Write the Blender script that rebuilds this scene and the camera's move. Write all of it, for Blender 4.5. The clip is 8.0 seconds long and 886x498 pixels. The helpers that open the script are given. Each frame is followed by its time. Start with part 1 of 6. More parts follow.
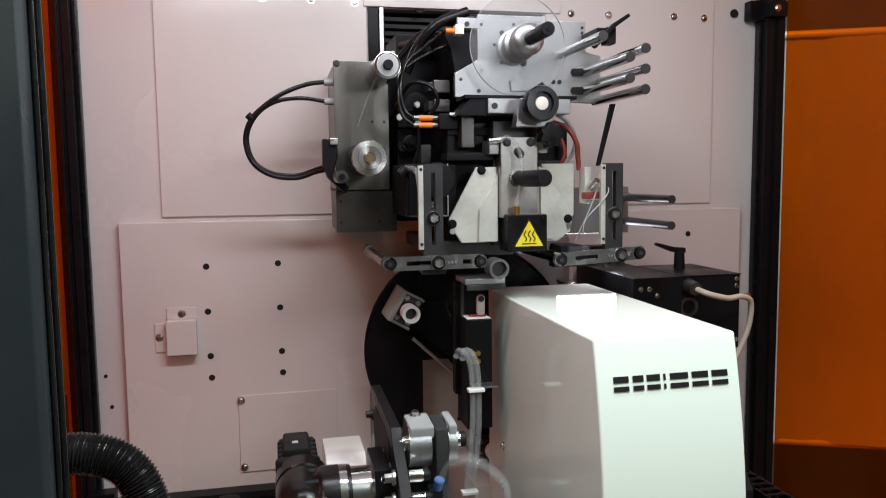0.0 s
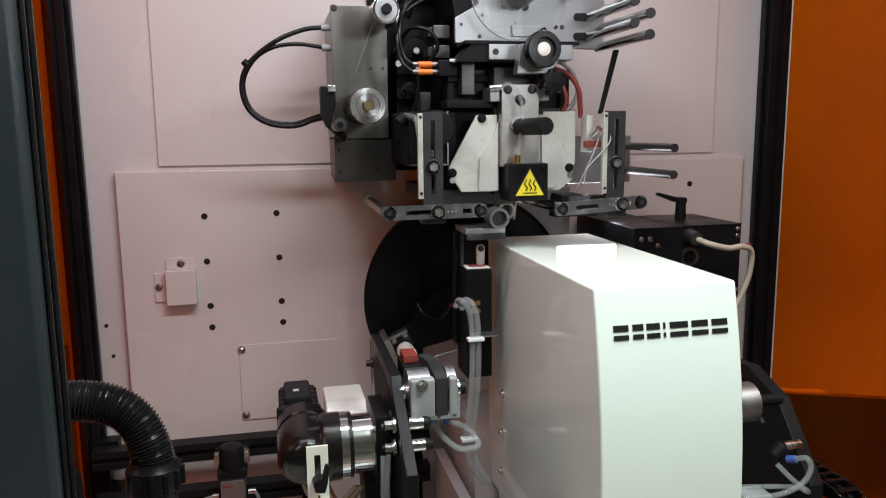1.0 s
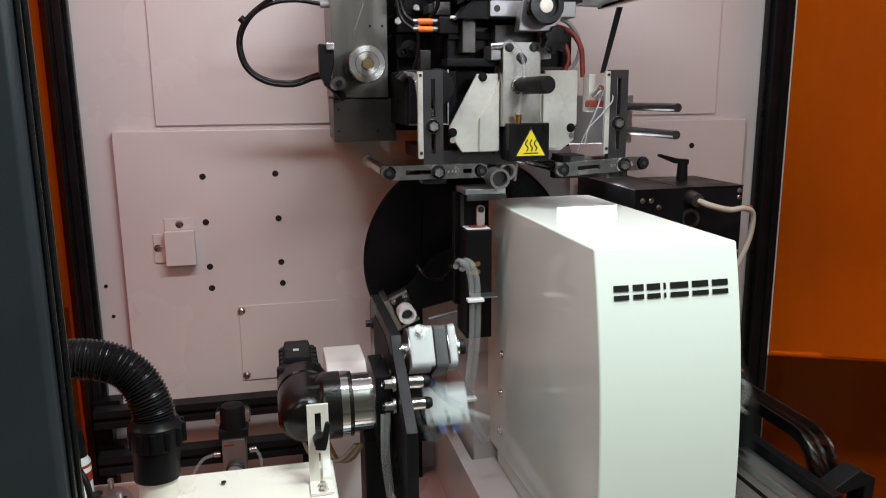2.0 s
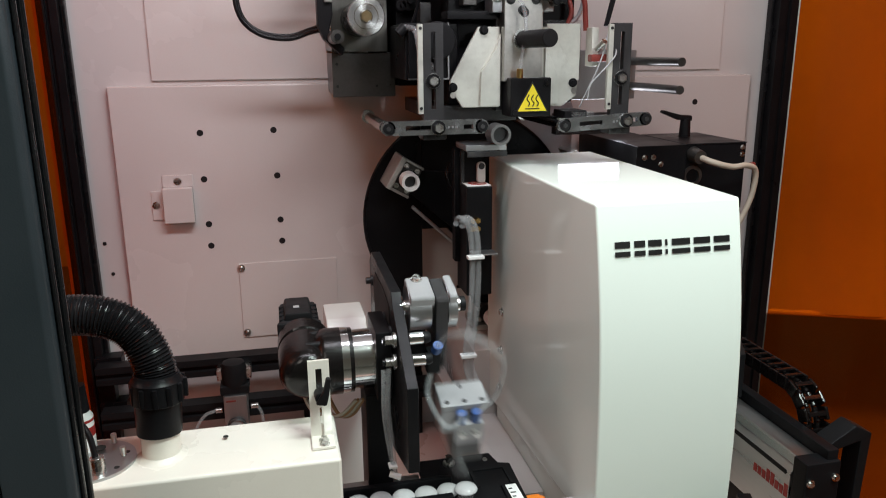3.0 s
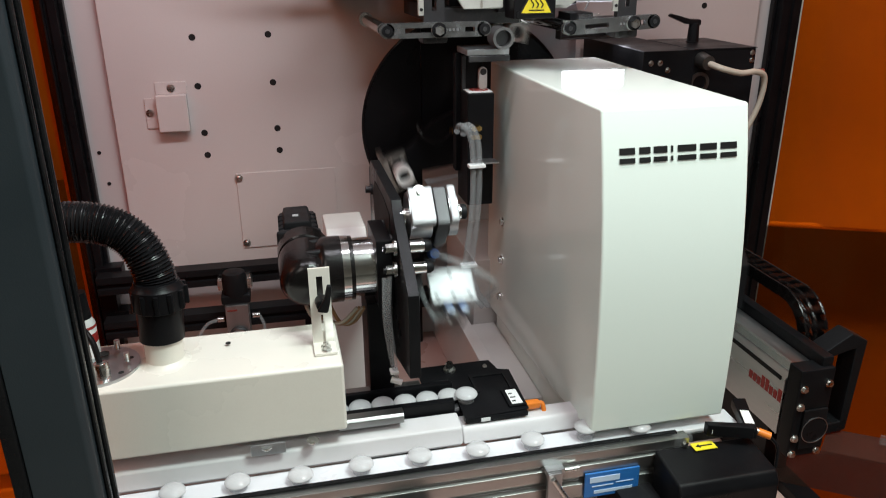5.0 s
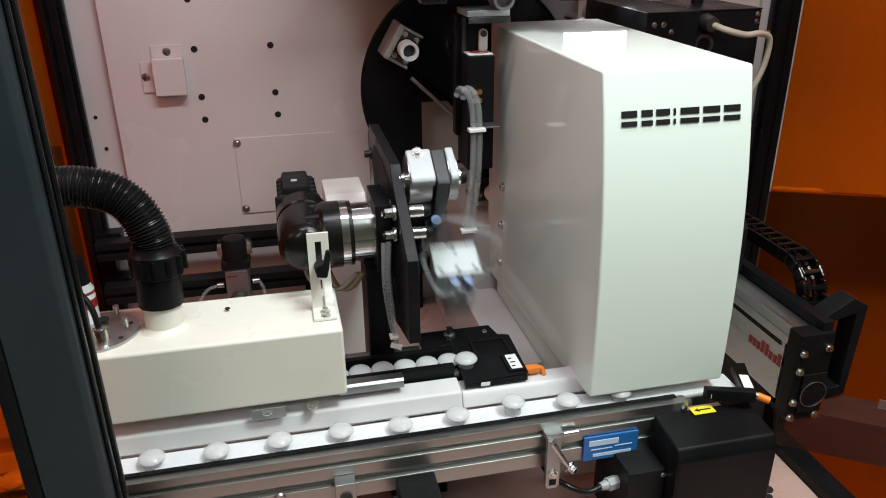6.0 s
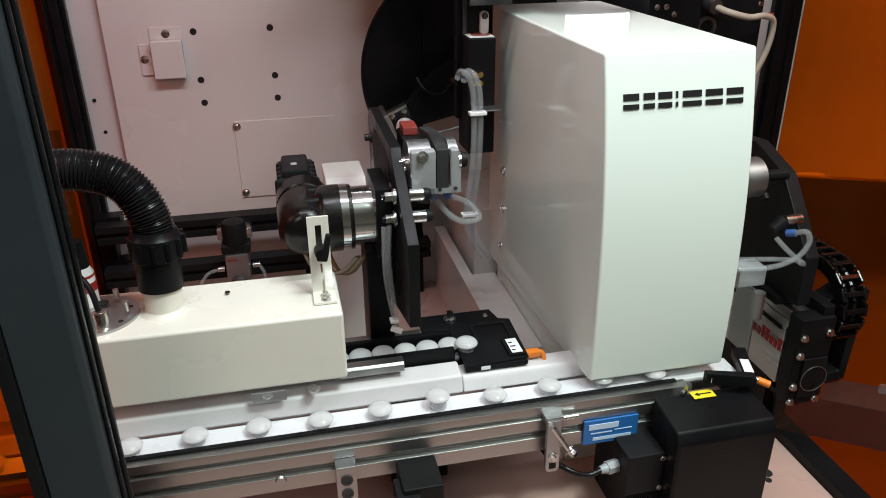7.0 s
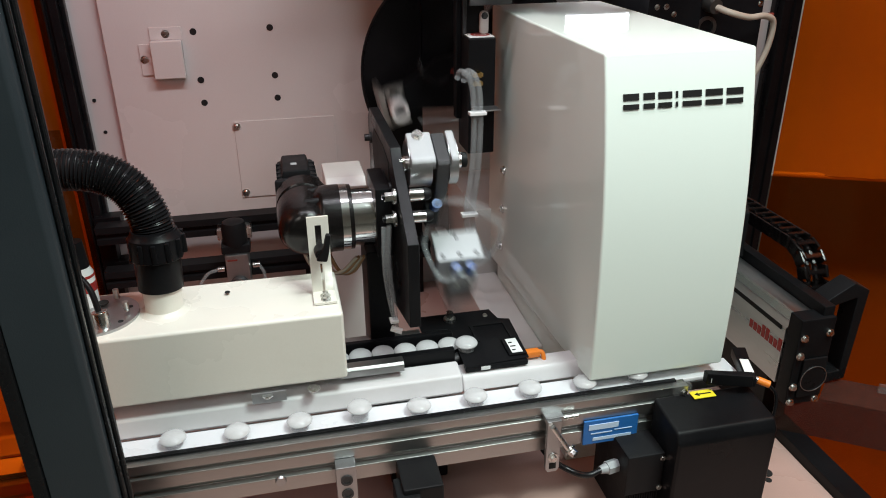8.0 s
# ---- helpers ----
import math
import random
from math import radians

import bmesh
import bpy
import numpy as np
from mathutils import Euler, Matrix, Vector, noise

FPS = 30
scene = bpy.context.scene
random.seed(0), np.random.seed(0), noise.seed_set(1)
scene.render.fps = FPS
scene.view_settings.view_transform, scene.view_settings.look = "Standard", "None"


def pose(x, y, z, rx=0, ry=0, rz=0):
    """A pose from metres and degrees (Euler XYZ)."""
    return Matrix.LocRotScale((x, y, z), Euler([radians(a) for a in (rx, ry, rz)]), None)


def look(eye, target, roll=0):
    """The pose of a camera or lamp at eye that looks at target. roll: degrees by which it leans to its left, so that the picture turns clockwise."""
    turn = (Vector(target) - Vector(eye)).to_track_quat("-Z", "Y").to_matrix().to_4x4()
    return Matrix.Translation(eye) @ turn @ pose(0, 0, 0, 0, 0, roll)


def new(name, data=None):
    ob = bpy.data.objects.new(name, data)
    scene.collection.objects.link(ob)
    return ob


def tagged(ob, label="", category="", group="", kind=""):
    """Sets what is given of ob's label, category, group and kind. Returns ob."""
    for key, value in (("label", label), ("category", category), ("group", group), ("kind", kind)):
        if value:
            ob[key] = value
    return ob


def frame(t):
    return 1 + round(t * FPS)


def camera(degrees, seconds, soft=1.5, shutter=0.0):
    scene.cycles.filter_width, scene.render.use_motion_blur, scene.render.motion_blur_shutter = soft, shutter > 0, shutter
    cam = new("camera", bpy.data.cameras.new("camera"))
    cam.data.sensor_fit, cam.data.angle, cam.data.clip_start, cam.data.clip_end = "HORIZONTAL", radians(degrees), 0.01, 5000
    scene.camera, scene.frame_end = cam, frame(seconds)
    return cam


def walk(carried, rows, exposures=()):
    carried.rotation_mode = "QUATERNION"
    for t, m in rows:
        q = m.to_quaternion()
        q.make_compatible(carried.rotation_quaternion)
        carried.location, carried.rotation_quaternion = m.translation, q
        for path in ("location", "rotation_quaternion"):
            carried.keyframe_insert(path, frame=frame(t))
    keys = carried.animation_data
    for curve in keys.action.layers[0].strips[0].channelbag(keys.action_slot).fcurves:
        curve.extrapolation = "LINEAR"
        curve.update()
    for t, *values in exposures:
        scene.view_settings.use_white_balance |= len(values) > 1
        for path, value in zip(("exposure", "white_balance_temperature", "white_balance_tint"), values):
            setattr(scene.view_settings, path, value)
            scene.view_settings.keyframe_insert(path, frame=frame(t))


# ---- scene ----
cam = camera(61.0, 8.0, 1.0, 0.5)
# seconds, place, yaw, pitch and roll of a camera that tilts down on a tripod
PATH = [(0.0, 0.000, 0.000, 1.550, -12.59, -5.30, 0.67),
        (0.5, -0.001, 0.004, 1.548, -12.66, -7.07, 0.67),
        (1.0, 0.001, 0.009, 1.544, -12.64, -8.95, 0.64),
        (1.5, 0.001, 0.011, 1.540, -12.64, -10.28, 0.55),
        (3.0, 0.001, 0.020, 1.529, -12.69, -14.71, 0.45),
        (3.5, 0.000, 0.021, 1.527, -12.71, -16.20, 0.44),
        (4.0, -0.001, 0.024, 1.522, -12.77, -17.73, 0.36),
        (4.5, 0.000, 0.027, 1.517, -12.73, -19.35, 0.34),
        (5.0, 0.000, 0.031, 1.514, -12.77, -21.17, 0.38),
        (6.5, 0.005, 0.038, 1.507, -12.66, -24.48, 0.48),
        (7.0, 0.005, 0.039, 1.506, -12.62, -24.87, 0.44),
        (7.5, 0.005, 0.039, 1.506, -12.63, -24.87, 0.45),
        (8.0, 0.005, 0.039, 1.506, -12.63, -24.87, 0.45)]
walk(cam, [(t, pose(x, y, z, 90 + p, r, w)) for t, x, y, z, w, p, r in PATH])

# ---- world and lights ----
world = bpy.data.worlds.new("hall_air")
scene.world = world
world.use_nodes = True
world.node_tree.nodes["Background"].inputs["Color"].default_value = (0.8, 0.85, 0.9, 1)
world.node_tree.nodes["Background"].inputs["Strength"].default_value = 0.01
scene.view_settings.exposure = 0.0


def area(name, eye, target, sx, sy, power, colour):
    data = bpy.data.lights.new(name, "AREA")
    data.shape, data.size, data.size_y, data.energy, data.color = "RECTANGLE", sx, sy, power, colour
    ob = new(name, data)
    ob.matrix_world = look(eye, target)
    return ob


# work light beside the camera, light bar under the cabinet roof, strip light under the press head, then lamps in the
# hall
area("work_light", (0.80, -0.10, 1.90), (0.45, 1.30, 1.20), 0.34, 0.24, 3.0, (0.93, 0.96, 1.0))
area("cabinet_light", (0.24, 0.92, 2.25), (0.22, 1.55, 1.35), 1.1, 0.10, 11.5, (0.94, 0.93, 1.0))
area("strip_light", (0.692, 1.597, 1.371), (0.692, 1.0, 1.32), 0.145, 0.032, 0.28, (0.88, 0.90, 1.0))
# unseen lamps added in the hall to brighten cover, back wall and sheet
area("added_hall_light", (1.15, -0.2, 3.6), (0.5, 0.9, 0.9), 0.9, 0.45, 86, (0.83, 1.0, 0.94))
area("added_hall_light", (3.1, 0.7, 2.9), (0.9, 1.7, 1.2), 1.2, 1.0, 16, (1.0, 0.97, 0.92))
area("added_hall_light", (-1.2, -0.9, 2.9), (0.45, 1.2, 1.1), 1.0, 0.8, 15, (1.0, 0.93, 0.86))
area("added_hall_light", (-2.7, 0.9, 2.9), (-0.1, 1.7, 1.2), 1.2, 1.0, 10, (1.0, 0.97, 0.92))


# ---- materials ----
def material(name, colour, rough=0.5, metal=0.0, vary=0.12, scale=6.0, fine=160.0, bump=0.15, stretch=(1, 1, 1), coat=0.0, spread=0.12, dirt=None, amount=0.0, spec=0.5):
    m = bpy.data.materials.new(name)
    m.use_nodes = True
    n, l = m.node_tree.nodes, m.node_tree.links
    b = n["Principled BSDF"]
    co, mp = n.new("ShaderNodeTexCoord"), n.new("ShaderNodeMapping")
    mp.inputs["Scale"].default_value = stretch
    l.new(co.outputs["Object"], mp.inputs["Vector"])
    big, small = n.new("ShaderNodeTexNoise"), n.new("ShaderNodeTexNoise")
    big.inputs["Scale"].default_value, big.inputs["Detail"].default_value = scale, 6
    small.inputs["Scale"].default_value, small.inputs["Detail"].default_value = fine, 4
    for t in (big, small):
        l.new(mp.outputs["Vector"], t.inputs["Vector"])
    add = n.new("ShaderNodeMath")
    add.operation = "MULTIPLY_ADD"
    add.inputs[1].default_value = 0.45
    l.new(small.outputs["Fac"], add.inputs[0])
    l.new(big.outputs["Fac"], add.inputs[2])
    ramp = n.new("ShaderNodeMapRange")
    ramp.inputs["From Min"].default_value, ramp.inputs["From Max"].default_value = 0.45, 1.0
    ramp.inputs["To Min"].default_value, ramp.inputs["To Max"].default_value = 1 - vary, 1 + vary
    l.new(add.outputs[0], ramp.inputs["Value"])
    mul = n.new("ShaderNodeMix")
    mul.data_type, mul.blend_type = "RGBA", "MULTIPLY"
    mul.inputs["Factor"].default_value = 1
    mul.inputs["A"].default_value = (*colour, 1)
    l.new(ramp.outputs["Result"], mul.inputs["B"])
    out = mul.outputs["Result"]
    if dirt:
        spots = n.new("ShaderNodeTexNoise")
        spots.inputs["Scale"].default_value, spots.inputs["Detail"].default_value, spots.inputs["Roughness"].default_value = scale * 2.3, 9, 0.72
        l.new(co.outputs["Object"], spots.inputs["Vector"])
        cut = n.new("ShaderNodeMapRange")
        cut.inputs["From Min"].default_value, cut.inputs["From Max"].default_value = 0.56, 0.74
        cut.inputs["To Max"].default_value = amount
        l.new(spots.outputs["Fac"], cut.inputs["Value"])
        mix = n.new("ShaderNodeMix")
        mix.data_type = "RGBA"
        l.new(cut.outputs["Result"], mix.inputs["Factor"])
        l.new(out, mix.inputs["A"])
        mix.inputs["B"].default_value = (*dirt, 1)
        out = mix.outputs["Result"]
    l.new(out, b.inputs["Base Color"])
    rr = n.new("ShaderNodeMapRange")
    rr.inputs["From Min"].default_value, rr.inputs["From Max"].default_value = 0.3, 0.7
    rr.inputs["To Min"].default_value, rr.inputs["To Max"].default_value = max(0.02, rough - spread), min(1, rough + spread)
    l.new(big.outputs["Fac"], rr.inputs["Value"])
    l.new(rr.outputs["Result"], b.inputs["Roughness"])
    b.inputs["Metallic"].default_value = metal
    b.inputs["Specular IOR Level"].default_value = spec
    b.inputs["Coat Weight"].default_value = coat
    b.inputs["Coat Roughness"].default_value = 0.08
    if bump:
        bp = n.new("ShaderNodeBump")
        bp.inputs["Strength"].default_value, bp.inputs["Distance"].default_value = bump, 0.0006
        l.new(small.outputs["Fac"], bp.inputs["Height"])
        l.new(bp.outputs["Normal"], b.inputs["Normal"])
    return m


def tinted(name, colour, share, rough=0.04, grey=0.5, scale=14):
    """A see-through plastic: clear in its share, glossy for the rest."""
    m = bpy.data.materials.new(name)
    m.use_nodes = True
    n, l = m.node_tree.nodes, m.node_tree.links
    b = n["Principled BSDF"]
    b.inputs["Base Color"].default_value = (*[c * grey for c in colour], 1)
    b.inputs["Roughness"].default_value = rough
    t, mix, no = n.new("ShaderNodeBsdfTransparent"), n.new("ShaderNodeMixShader"), n.new("ShaderNodeTexNoise")
    t.inputs["Color"].default_value = (*colour, 1)
    no.inputs["Scale"].default_value = scale
    r = n.new("ShaderNodeMapRange")
    r.inputs["To Min"].default_value, r.inputs["To Max"].default_value = share - 0.06, min(1, share + 0.06)
    l.new(no.outputs["Fac"], r.inputs["Value"])
    l.new(r.outputs["Result"], mix.inputs["Fac"])
    l.new(b.outputs["BSDF"], mix.inputs[1])
    l.new(t.outputs["BSDF"], mix.inputs[2])
    l.new(mix.outputs["Shader"], n["Material Output"].inputs["Surface"])
    return m


WALL = material("cabinet_white_paint", (0.655, 0.63, 0.61), 0.22, vary=0.03, scale=2.5, fine=420, bump=0.22)
PANEL = material("panel_white_paint", (0.67, 0.64, 0.615), 0.21, vary=0.03, scale=3, fine=420, bump=0.2)
COVER = material("cover_gloss_white", (0.77, 0.835, 0.78), 0.055, vary=0.012, scale=3, fine=320, bump=0.0, spread=0.01)
# pinkish, darker base holds the warm, dim light that falls on the bed
BED = material("bed_paint_warm_light", (0.48, 0.31, 0.27), 0.34, vary=0.05, scale=3, fine=420, bump=0.2, dirt=(0.34, 0.28, 0.25), amount=0.2)
CREAM = material("cream_white_paint", (0.75, 0.72, 0.65), 0.28, vary=0.03, scale=5, fine=380, bump=0.15, dirt=(0.55, 0.5, 0.42), amount=0.12)
ALU = material("brushed_aluminium", (0.44, 0.45, 0.46), 0.40, 1.0, vary=0.07, scale=7, fine=110, bump=0.12, stretch=(5, 5, 0.5), spread=0.04)
ALUX = material("aluminium_lengthwise", (0.42, 0.42, 0.41), 0.36, 1.0, vary=0.05, scale=5, fine=60, bump=0.06, stretch=(0.15, 6, 12), spread=0.05)
PALE = material("matt_pale_aluminium", (0.40, 0.41, 0.42), 0.55, 0.5, vary=0.06, scale=20, fine=200, bump=0.1)
STEEL = material("ground_steel", (0.50, 0.49, 0.46), 0.38, 1.0, vary=0.22, scale=14, fine=130, bump=0.25, dirt=(0.2, 0.18, 0.15), amount=0.35)
CHROME = material("polished_steel", (0.72, 0.72, 0.72), 0.12, 1.0, vary=0.06, scale=12, fine=120, bump=0.05, spread=0.05)
ZINC = material("zinc_bolt", (0.62, 0.62, 0.60), 0.28, 1.0, vary=0.1, scale=60, fine=300)
ANOD = material("black_anodised", (0.009, 0.009, 0.010), 0.36, 0.0, vary=0.25, scale=12, fine=260, bump=0.15, dirt=(0.028, 0.026, 0.024), amount=0.15, spec=0.12)
BLACK = material("black_paint", (0.006, 0.006, 0.007), 0.38, vary=0.25, scale=8, fine=260, bump=0.2, dirt=(0.025, 0.023, 0.021), amount=0.22, spec=0.15)
GLOSS = material("black_gloss_casting", (0.006, 0.005, 0.005), 0.20, vary=0.2, scale=16, fine=330, bump=0.6, spread=0.06, spec=0.3)
RUBBER = material("black_rubber", (0.008, 0.008, 0.009), 0.25, vary=0.2, scale=20, fine=200, bump=0.12, spec=0.25)
MATT = material("matt_black_plastic", (0.009, 0.009, 0.010), 0.5, vary=0.2, scale=18, fine=420, bump=0.3, spec=0.17)
BRUSH = material("dark_brushed_steel", (0.20, 0.196, 0.18), 0.34, 1.0, vary=0.16, scale=5, fine=70, bump=0.2, stretch=(9, 9, 0.35), spread=0.06, dirt=(0.16, 0.15, 0.13), amount=0.25)
GREY = material("dark_grey_steel", (0.045, 0.045, 0.047), 0.40, 0.4, vary=0.2, scale=14, fine=200, bump=0.2, dirt=(0.16, 0.15, 0.13), amount=0.3)
POST = material("grey_green_powder_coat", (0.024, 0.032, 0.038), 0.40, vary=0.10, scale=5, fine=520, bump=0.35)
UHMW = material("white_polyethylene", (0.64, 0.62, 0.63), 0.42, vary=0.03, scale=7, fine=150, bump=0.04, dirt=(0.66, 0.60, 0.58), amount=0.15)
BELT = material("white_conveyor_belt", (0.70, 0.70, 0.73), 0.32, vary=0.03, scale=9, fine=300, bump=0.15)
CAPMAT = tinted("frosted_white_plastic", (0.92, 0.92, 0.93), 0.42, 0.16, 0.80)
SKIRT = tinted("clear_cap_skirt", (0.93, 0.94, 0.95), 0.78, 0.08, 0.80)
CUPMAT = material("white_nylon", (0.74, 0.72, 0.70), 0.40, vary=0.06, scale=40, fine=240, bump=0.1)
RED = material("red_plastic", (0.30, 0.018, 0.015), 0.4, vary=0.1)
BRICKRED = material("red_silicone", (0.20, 0.03, 0.022), 0.45, vary=0.15, scale=30)
ORANGE = material("orange_plastic", (0.75, 0.20, 0.02), 0.4, vary=0.08)
YELLOW = material("yellow_label", (0.80, 0.66, 0.03), 0.4, vary=0.04)
BLUE = material("blue_name_plate", (0.02, 0.14, 0.42), 0.3, vary=0.05)
SKY = material("blue_fitting", (0.04, 0.10, 0.30), 0.35, vary=0.05)
INK = material("black_print", (0.012, 0.012, 0.012), 0.35, vary=0.05)
LABEL = material("white_label", (0.80, 0.80, 0.79), 0.45, vary=0.03)
BRASS = material("brass", (0.55, 0.38, 0.14), 0.3, 1.0, vary=0.1)
BEIGE = material("beige_cable", (0.46, 0.40, 0.33), 0.5, vary=0.06, scale=30)
TAN = material("tan_cable", (0.36, 0.20, 0.09), 0.5, vary=0.1, scale=30)
# near-black colour for flat discs and plates, painted shade of holes and slots
HOLE_SHADE = material("painted_hole_shade", (0.006, 0.006, 0.006), 0.8, vary=0.05)
HALLWALL = material("hall_wall_paint", (0.70, 0.68, 0.62), 0.6, vary=0.08, scale=0.9, fine=40)
HALLFLOOR = material("hall_floor_concrete", (0.19, 0.17, 0.15), 0.5, vary=0.2, scale=1.5, fine=60, dirt=(0.07, 0.065, 0.06), amount=0.5)
SCREEN = tinted("orange_polycarbonate", (0.97, 0.395, 0.065), 0.93, 0.05, 0.25)
CLEAR = tinted("clear_acrylic", (0.97, 0.98, 0.98), 0.90)
SMOKED = tinted("brown_tinted_acrylic", (0.60, 0.40, 0.33), 0.80, 0.08, 0.22)
TUBE = tinted("milky_tube", (0.93, 0.95, 0.96), 0.80, 0.06, 0.62, 3)

# ---- shapes ----
ORIGIN = {}


def thing(name, at, label, category, group="", kind="", shift=(0, 0, 0)):
    """An Empty that carries the parts of a thing; shift moves the whole of it."""
    ob = new(name)
    ob.empty_display_size = 0.02
    ob.location = Vector(at) + Vector(shift)
    ORIGIN[ob.name] = Vector(at)
    return tagged(ob, label, category, group, kind)


def part(name, bm, mat, parent=None, label="", smooth=True):
    me = bpy.data.meshes.new(name)
    if parent is not None:
        bmesh.ops.translate(bm, verts=bm.verts, vec=-ORIGIN[parent.name])
    bmesh.ops.recalc_face_normals(bm, faces=bm.faces)
    bm.to_mesh(me)
    bm.free()
    me.materials.append(mat)
    if smooth:
        for p in me.polygons:
            p.use_smooth = True
        me.set_sharp_from_angle(angle=radians(38))
    ob = new(name, me)
    if smooth and len(me.polygons) > 8:
        wn = ob.modifiers.new("face_weights", "WEIGHTED_NORMAL")
        wn.mode, wn.keep_sharp = "FACE_AREA", True
    if parent is not None:
        ob.parent = parent
        ORIGIN[ob.name] = ORIGIN[parent.name]
    return tagged(ob, label) if label else ob


def solo(name, bm, mat, label, category, group="", kind=""):
    return tagged(part(name, bm, mat), label, category, group, kind)


def box(x0, x1, y0, y1, z0, z1, bevel=0.0, bm=None, seg=2):
    bm = bm or bmesh.new()
    m = Matrix.Translation(((x0 + x1) / 2, (y0 + y1) / 2, (z0 + z1) / 2)) @ Matrix.Diagonal((x1 - x0, y1 - y0, z1 - z0, 1))
    vs = bmesh.ops.create_cube(bm, size=1, matrix=m)["verts"]
    if bevel:
        es = list({e for v in vs for e in v.link_edges})
        bmesh.ops.bevel(bm, geom=es, offset=bevel, segments=seg, profile=0.5, affect="EDGES")
    return bm


def prism(poly, axis, lo, hi, bevel=0.0, bm=None, seg=2):
    """A flat shape pushed along an axis. poly holds the two other coordinates in the order x, y, z."""
    bm = bm or bmesh.new()

    def put(a, b, c):
        return {"x": (c, a, b), "y": (a, c, b), "z": (a, b, c)}[axis]
    low = [bm.verts.new(put(a, b, lo)) for a, b in poly]
    top = [bm.verts.new(put(a, b, hi)) for a, b in poly]
    n = len(poly)
    fs = [bm.faces.new(low), bm.faces.new(top)] + [bm.faces.new((low[i], low[(i + 1) % n], top[(i + 1) % n], top[i])) for i in range(n)]
    bmesh.ops.recalc_face_normals(bm, faces=fs)
    if bevel:
        es = [e for e in {e for f in fs for e in f.edges} if e.calc_face_angle(0) > 0.5]
        bmesh.ops.bevel(bm, geom=es, offset=bevel, segments=seg, profile=0.5, affect="EDGES")
    return bm


def rod(a, b, r0, r1=None, bm=None, seg=24, bevel=0.0):
    bm = bm or bmesh.new()
    a, b = Vector(a), Vector(b)
    q = (b - a).to_track_quat("Z", "Y").to_matrix().to_4x4()
    m = Matrix.Translation((a + b) / 2) @ q
    vs = bmesh.ops.create_cone(bm, cap_ends=True, segments=seg, radius1=r0, radius2=r0 if r1 is None else r1, depth=(b - a).length, matrix=m)["verts"]
    if bevel:
        es = list({e for v in vs for e in v.link_edges if len(e.link_faces) == 2 and any(len(f.verts) > 4 for f in e.link_faces)})
        bmesh.ops.bevel(bm, geom=es, offset=bevel, segments=2, profile=0.5, affect="EDGES")
    return bm


def lathe(at, axis, profile, seg=28, bm=None):
    """Turns (radius, distance) pairs round an axis that starts at a point."""
    bm = bm or bmesh.new()
    q = Vector(axis).to_track_quat("Z", "Y").to_matrix()
    rings = []
    for r, d in profile:
        rings.append([bm.verts.new(Vector(at) + q @ Vector((r * math.cos(2 * math.pi * k / seg), r * math.sin(2 * math.pi * k / seg), d))) for k in range(seg)])
    for a, b in zip(rings, rings[1:]):
        for k in range(seg):
            bm.faces.new((a[k], a[(k + 1) % seg], b[(k + 1) % seg], b[k]))
    if profile[0][0] > 0 and profile[0] != profile[-1]:
        bm.faces.new(rings[0])
        bm.faces.new(rings[-1])
    bmesh.ops.remove_doubles(bm, verts=bm.verts, dist=1e-6)
    return bm


def smooth_path(pts, steps=8):
    pts = [Vector(p) for p in pts]
    ext = [pts[0] * 2 - pts[1]] + pts + [pts[-1] * 2 - pts[-2]]
    out = []
    for i in range(1, len(ext) - 2):
        a, b, c, d = ext[i - 1:i + 3]
        for k in range(steps):
            t = k / steps
            out.append(0.5 * (2 * b + (c - a) * t + (2 * a - 5 * b + 4 * c - d) * t * t + (3 * b - a - 3 * c + d) * t ** 3))
    return out + [pts[-1]]


def sweep(pts, r, seg=10, bm=None, steps=8, radii=None):
    """A round cable along a smooth line; radii(k, n) may vary its thickness."""
    bm = bm or bmesh.new()
    p = smooth_path(pts, steps) if steps else [Vector(v) for v in pts]
    n = len(p)
    up = Vector((0.13, 0.31, 0.94))
    rings = []
    for i in range(n):
        d = (p[min(i + 1, n - 1)] - p[max(i - 1, 0)]).normalized()
        u = (up - d * up.dot(d)).normalized()
        v = d.cross(u)
        up = u
        rr = radii(i, n) if radii else r
        rings.append([bm.verts.new(p[i] + rr * (u * math.cos(2 * math.pi * k / seg) + v * math.sin(2 * math.pi * k / seg))) for k in range(seg)])
    for a, b in zip(rings, rings[1:]):
        for k in range(seg):
            bm.faces.new((a[k], a[(k + 1) % seg], b[(k + 1) % seg], b[k]))
    bm.faces.new(rings[0])
    bm.faces.new(rings[-1])
    return bm


def ring(at, axis, outer, inner, length, bm=None, seg=28):
    return lathe(at, axis, [(outer, 0), (outer, length), (inner, length), (inner, 0), (outer, 0)], seg, bm)


def bolt(at, axis, r, h, bm=None, hexagon=True):
    """A socket-head screw on a washer."""
    at, axis = Vector(at), Vector(axis)
    bm = rod(at, at + axis * h * 0.25, r * 1.55, bm=bm, seg=18)
    bm = rod(at + axis * h * 0.2, at + axis * h, r, r * 0.96, bm=bm, seg=6 if hexagon else 18)
    return bm


